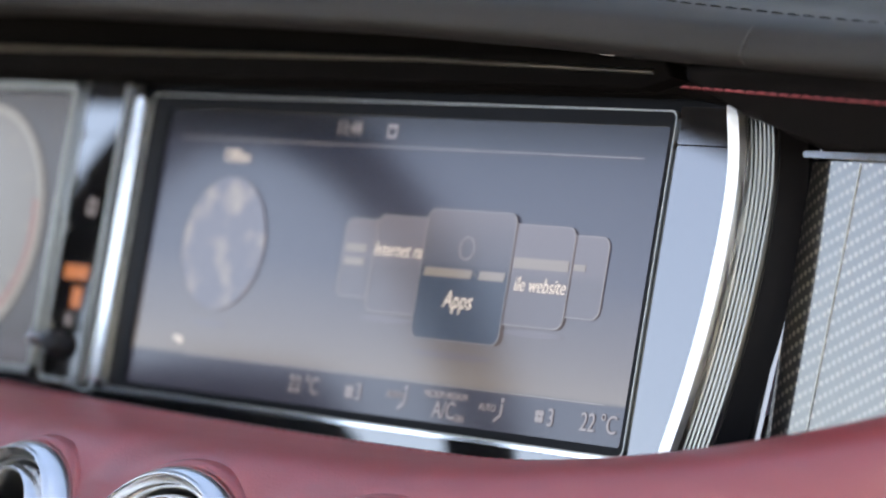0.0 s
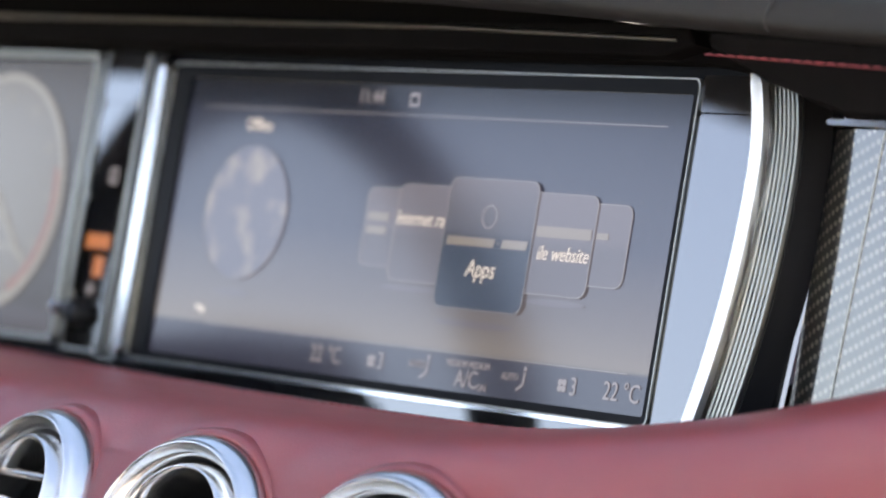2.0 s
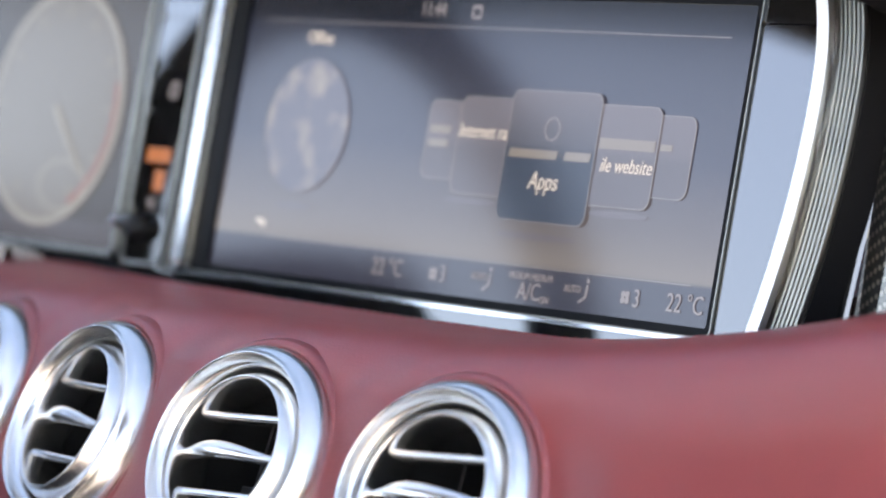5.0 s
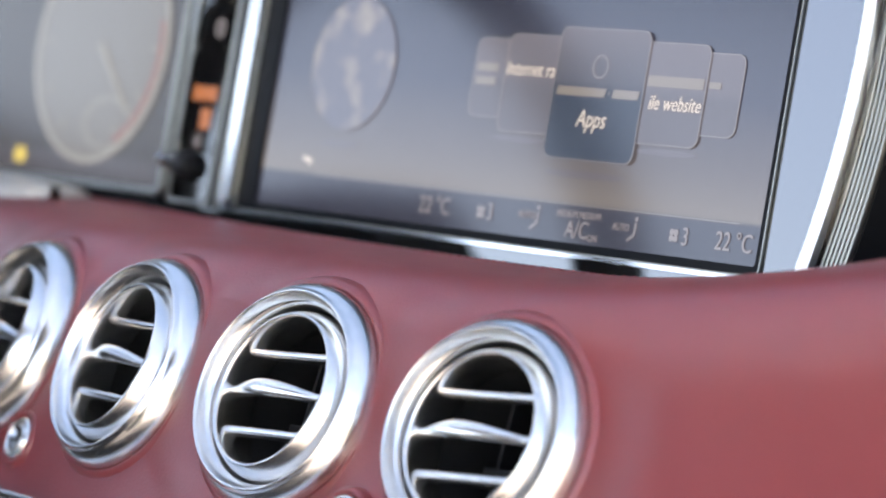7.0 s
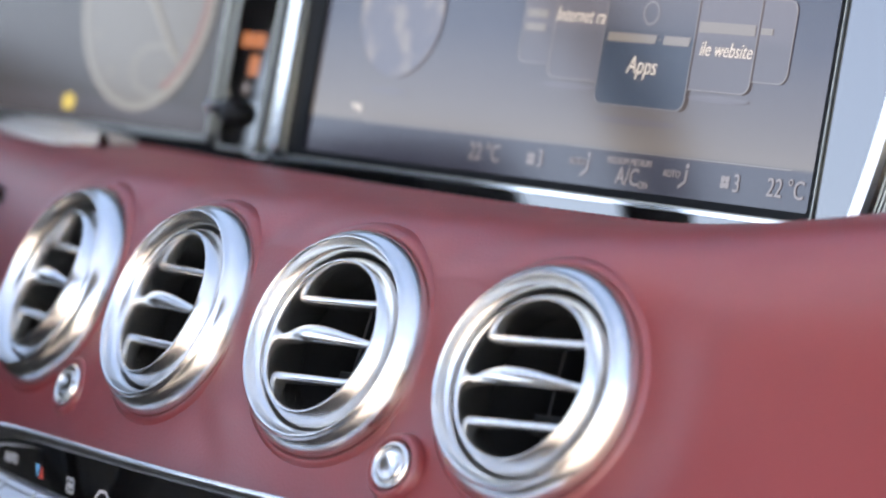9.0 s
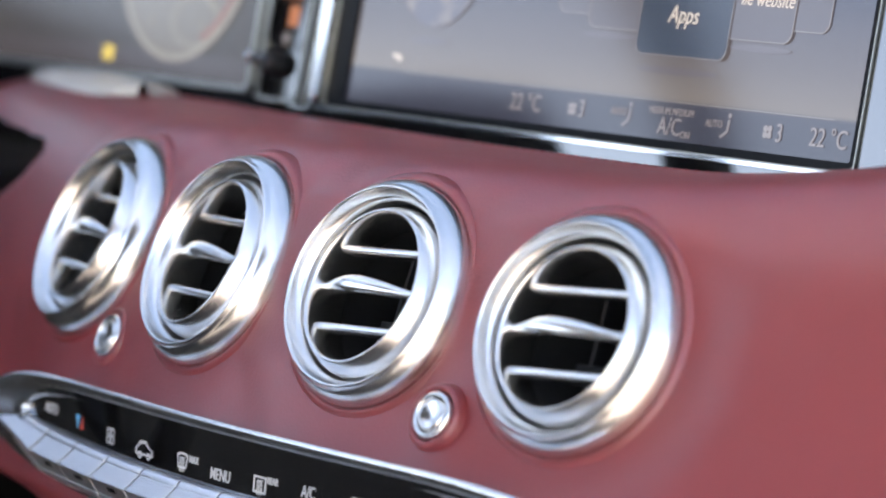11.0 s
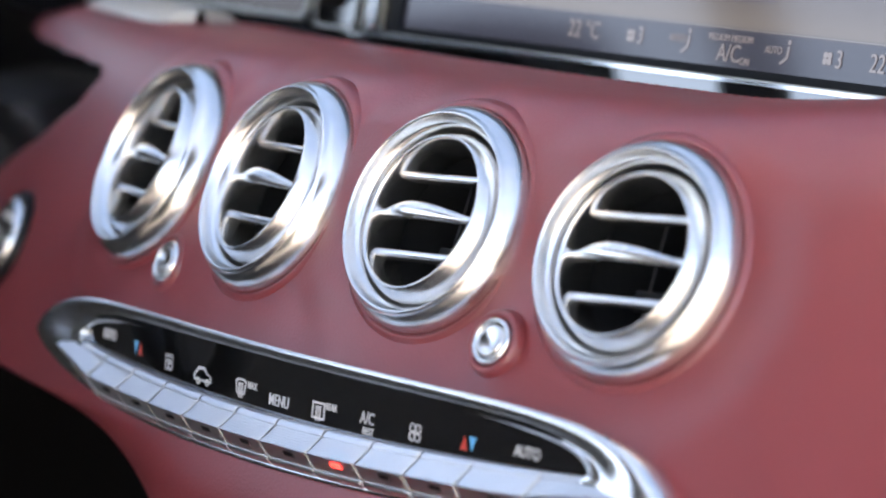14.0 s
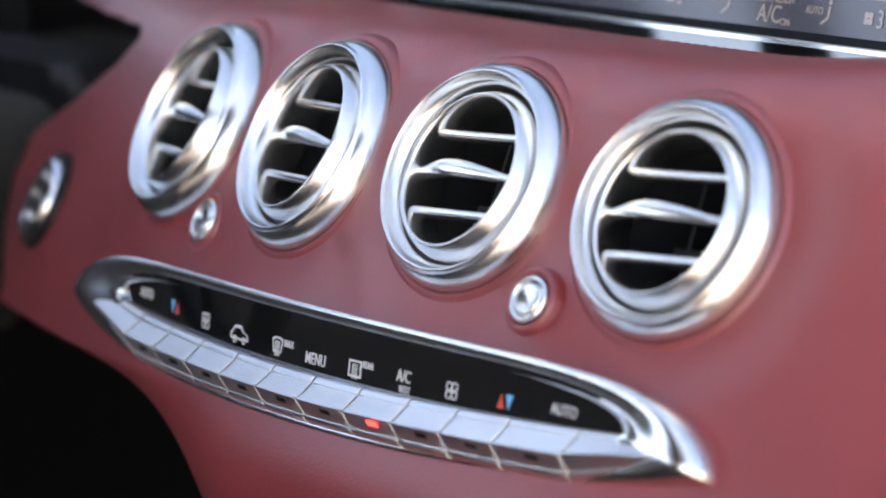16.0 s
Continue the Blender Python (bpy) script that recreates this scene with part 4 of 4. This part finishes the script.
def fan_outline(r):
    bm = bmesh.new()
    for k in range(4):
        a = radians(45 + 90 * k)
        c = (r * 0.55 * math.cos(a), r * 0.55 * math.sin(a))
        frame_bar(ellipse(*c, r * 0.45, r * 0.45, 20), ellipse(*c, r * 0.30, r * 0.30, 20), 0, 0.0001, bm)
    return bm


for x, v in ((-0.0575, 5.58), (0.0923, 5.605)):
    on_label(fan_outline(0.0034), x, v, white_mark)


def car_icon():
    bm = bmesh.new()
    body = [(-.0060, -.0016), (-.0062, .0006), (-.0050, .0013), (-.0034, .0031), (.0008, .0034), (.0030, .0014), (.0058, .0006), (.0062, -.0016)]
    c = [(x * 0.86, y * 0.66 + 0.0001) for x, y in body]
    frame_bar(body, c, 0, 0.0001, bm)
    for x in (-.0030, .0032):
        frame_bar(ellipse(x, -.0016, .0013, .0013, 16), ellipse(x, -.0016, .0007, .0007, 16), 0, 0.0001, bm)
    return bm


def screen_icon(round_top):
    bm = bmesh.new()
    if round_top:
        o = [(-.0026, -.0022), (.0026, -.0022), (.0036, .0022), (.0018, .0030), (-.0018, .0030), (-.0036, .0022)]
    else:
        o = [(-.0036, -.0028), (.0036, -.0028), (.0036, .0028), (-.0036, .0028)]
    frame_bar(o, [(x * 0.80, y * 0.76) for x, y in o], 0, 0.0001, bm)
    for x in (-.0011, 0, .0011):
        tube([(x + 0.0004 * math.sin(3 * k), -.0034 + .0007 * k, 0.0001) for k in range(8)], 0.00022, 5, bm)
    return bm


on_label(car_icon(), -0.0322, 5.617, white_mark)
on_label(screen_icon(True), -0.0062, 5.610, white_mark)
on_label(screen_icon(False), 0.0412, 5.625, white_mark)
for x, v, order in ((-0.0824, 5.548, (blue_mark, red_mark)), (0.1177, 5.593, (red_mark, blue_mark))):
    on_label(slab([(-.0034, -.0022), (-.0002, -.0022), (-.0018, .0024)] if order[0] is red_mark else [(-.0034, .0024), (-.0018, -.0022), (-.0002, .0024)][::1], 0, 0.0001), x, v, order[0])
    on_label(slab([(.0002, .0024), (.0018, -.0022), (.0034, .0024)] if order[1] is blue_mark else [(.0002, -.0022), (.0034, -.0022), (.0018, .0024)], 0, 0.0001), x, v, order[1])

# ---- steering column and wheel ----
shroud = thing("steering_column", pose(-0.47, 0, Z0 - 0.155), "dark plastic steering column cover", "steering column")
part("cover", slab(rounded(-0.11, -0.055, 0.11, 0.045, 0.03), -0.05, 0.24, 0.012, 3), olive_trim, shroud).matrix_basis = Matrix.Rotation(radians(90), 4, 'X')
part("collar", slab(rounded(-0.125, -0.065, 0.125, 0.060, 0.03), 0.03, 0.07, 0.008, 3), dark_plastic, shroud).matrix_basis = Matrix.Rotation(radians(90), 4, 'X')
wheel = thing("steering_wheel", pose(-0.39, -0.27, Z0 - 0.01, 60, 0, 0), "black leather steering wheel on its column", "steering wheel")
part("rim", tube([(0.182 * math.cos(2 * math.pi * k / 96), 0.182 * math.sin(2 * math.pi * k / 96), 0) for k in range(97)], 0.0160, 14), black_leather, wheel)
part("hub", slab(rounded(-0.075, -0.07, 0.075, 0.06, 0.03), -0.05, 0.012, 0.015, 3), dark_plastic, wheel)
for x0, y0, x1, y1 in ((-0.18, -0.02, -0.06, 0.02), (0.06, -0.02, 0.18, 0.02), (-0.02, -0.18, 0.02, -0.05)):
    part("spoke", box(x0, y0, -0.012, x1, y1, 0.004, 0.004), dark_plastic, wheel)
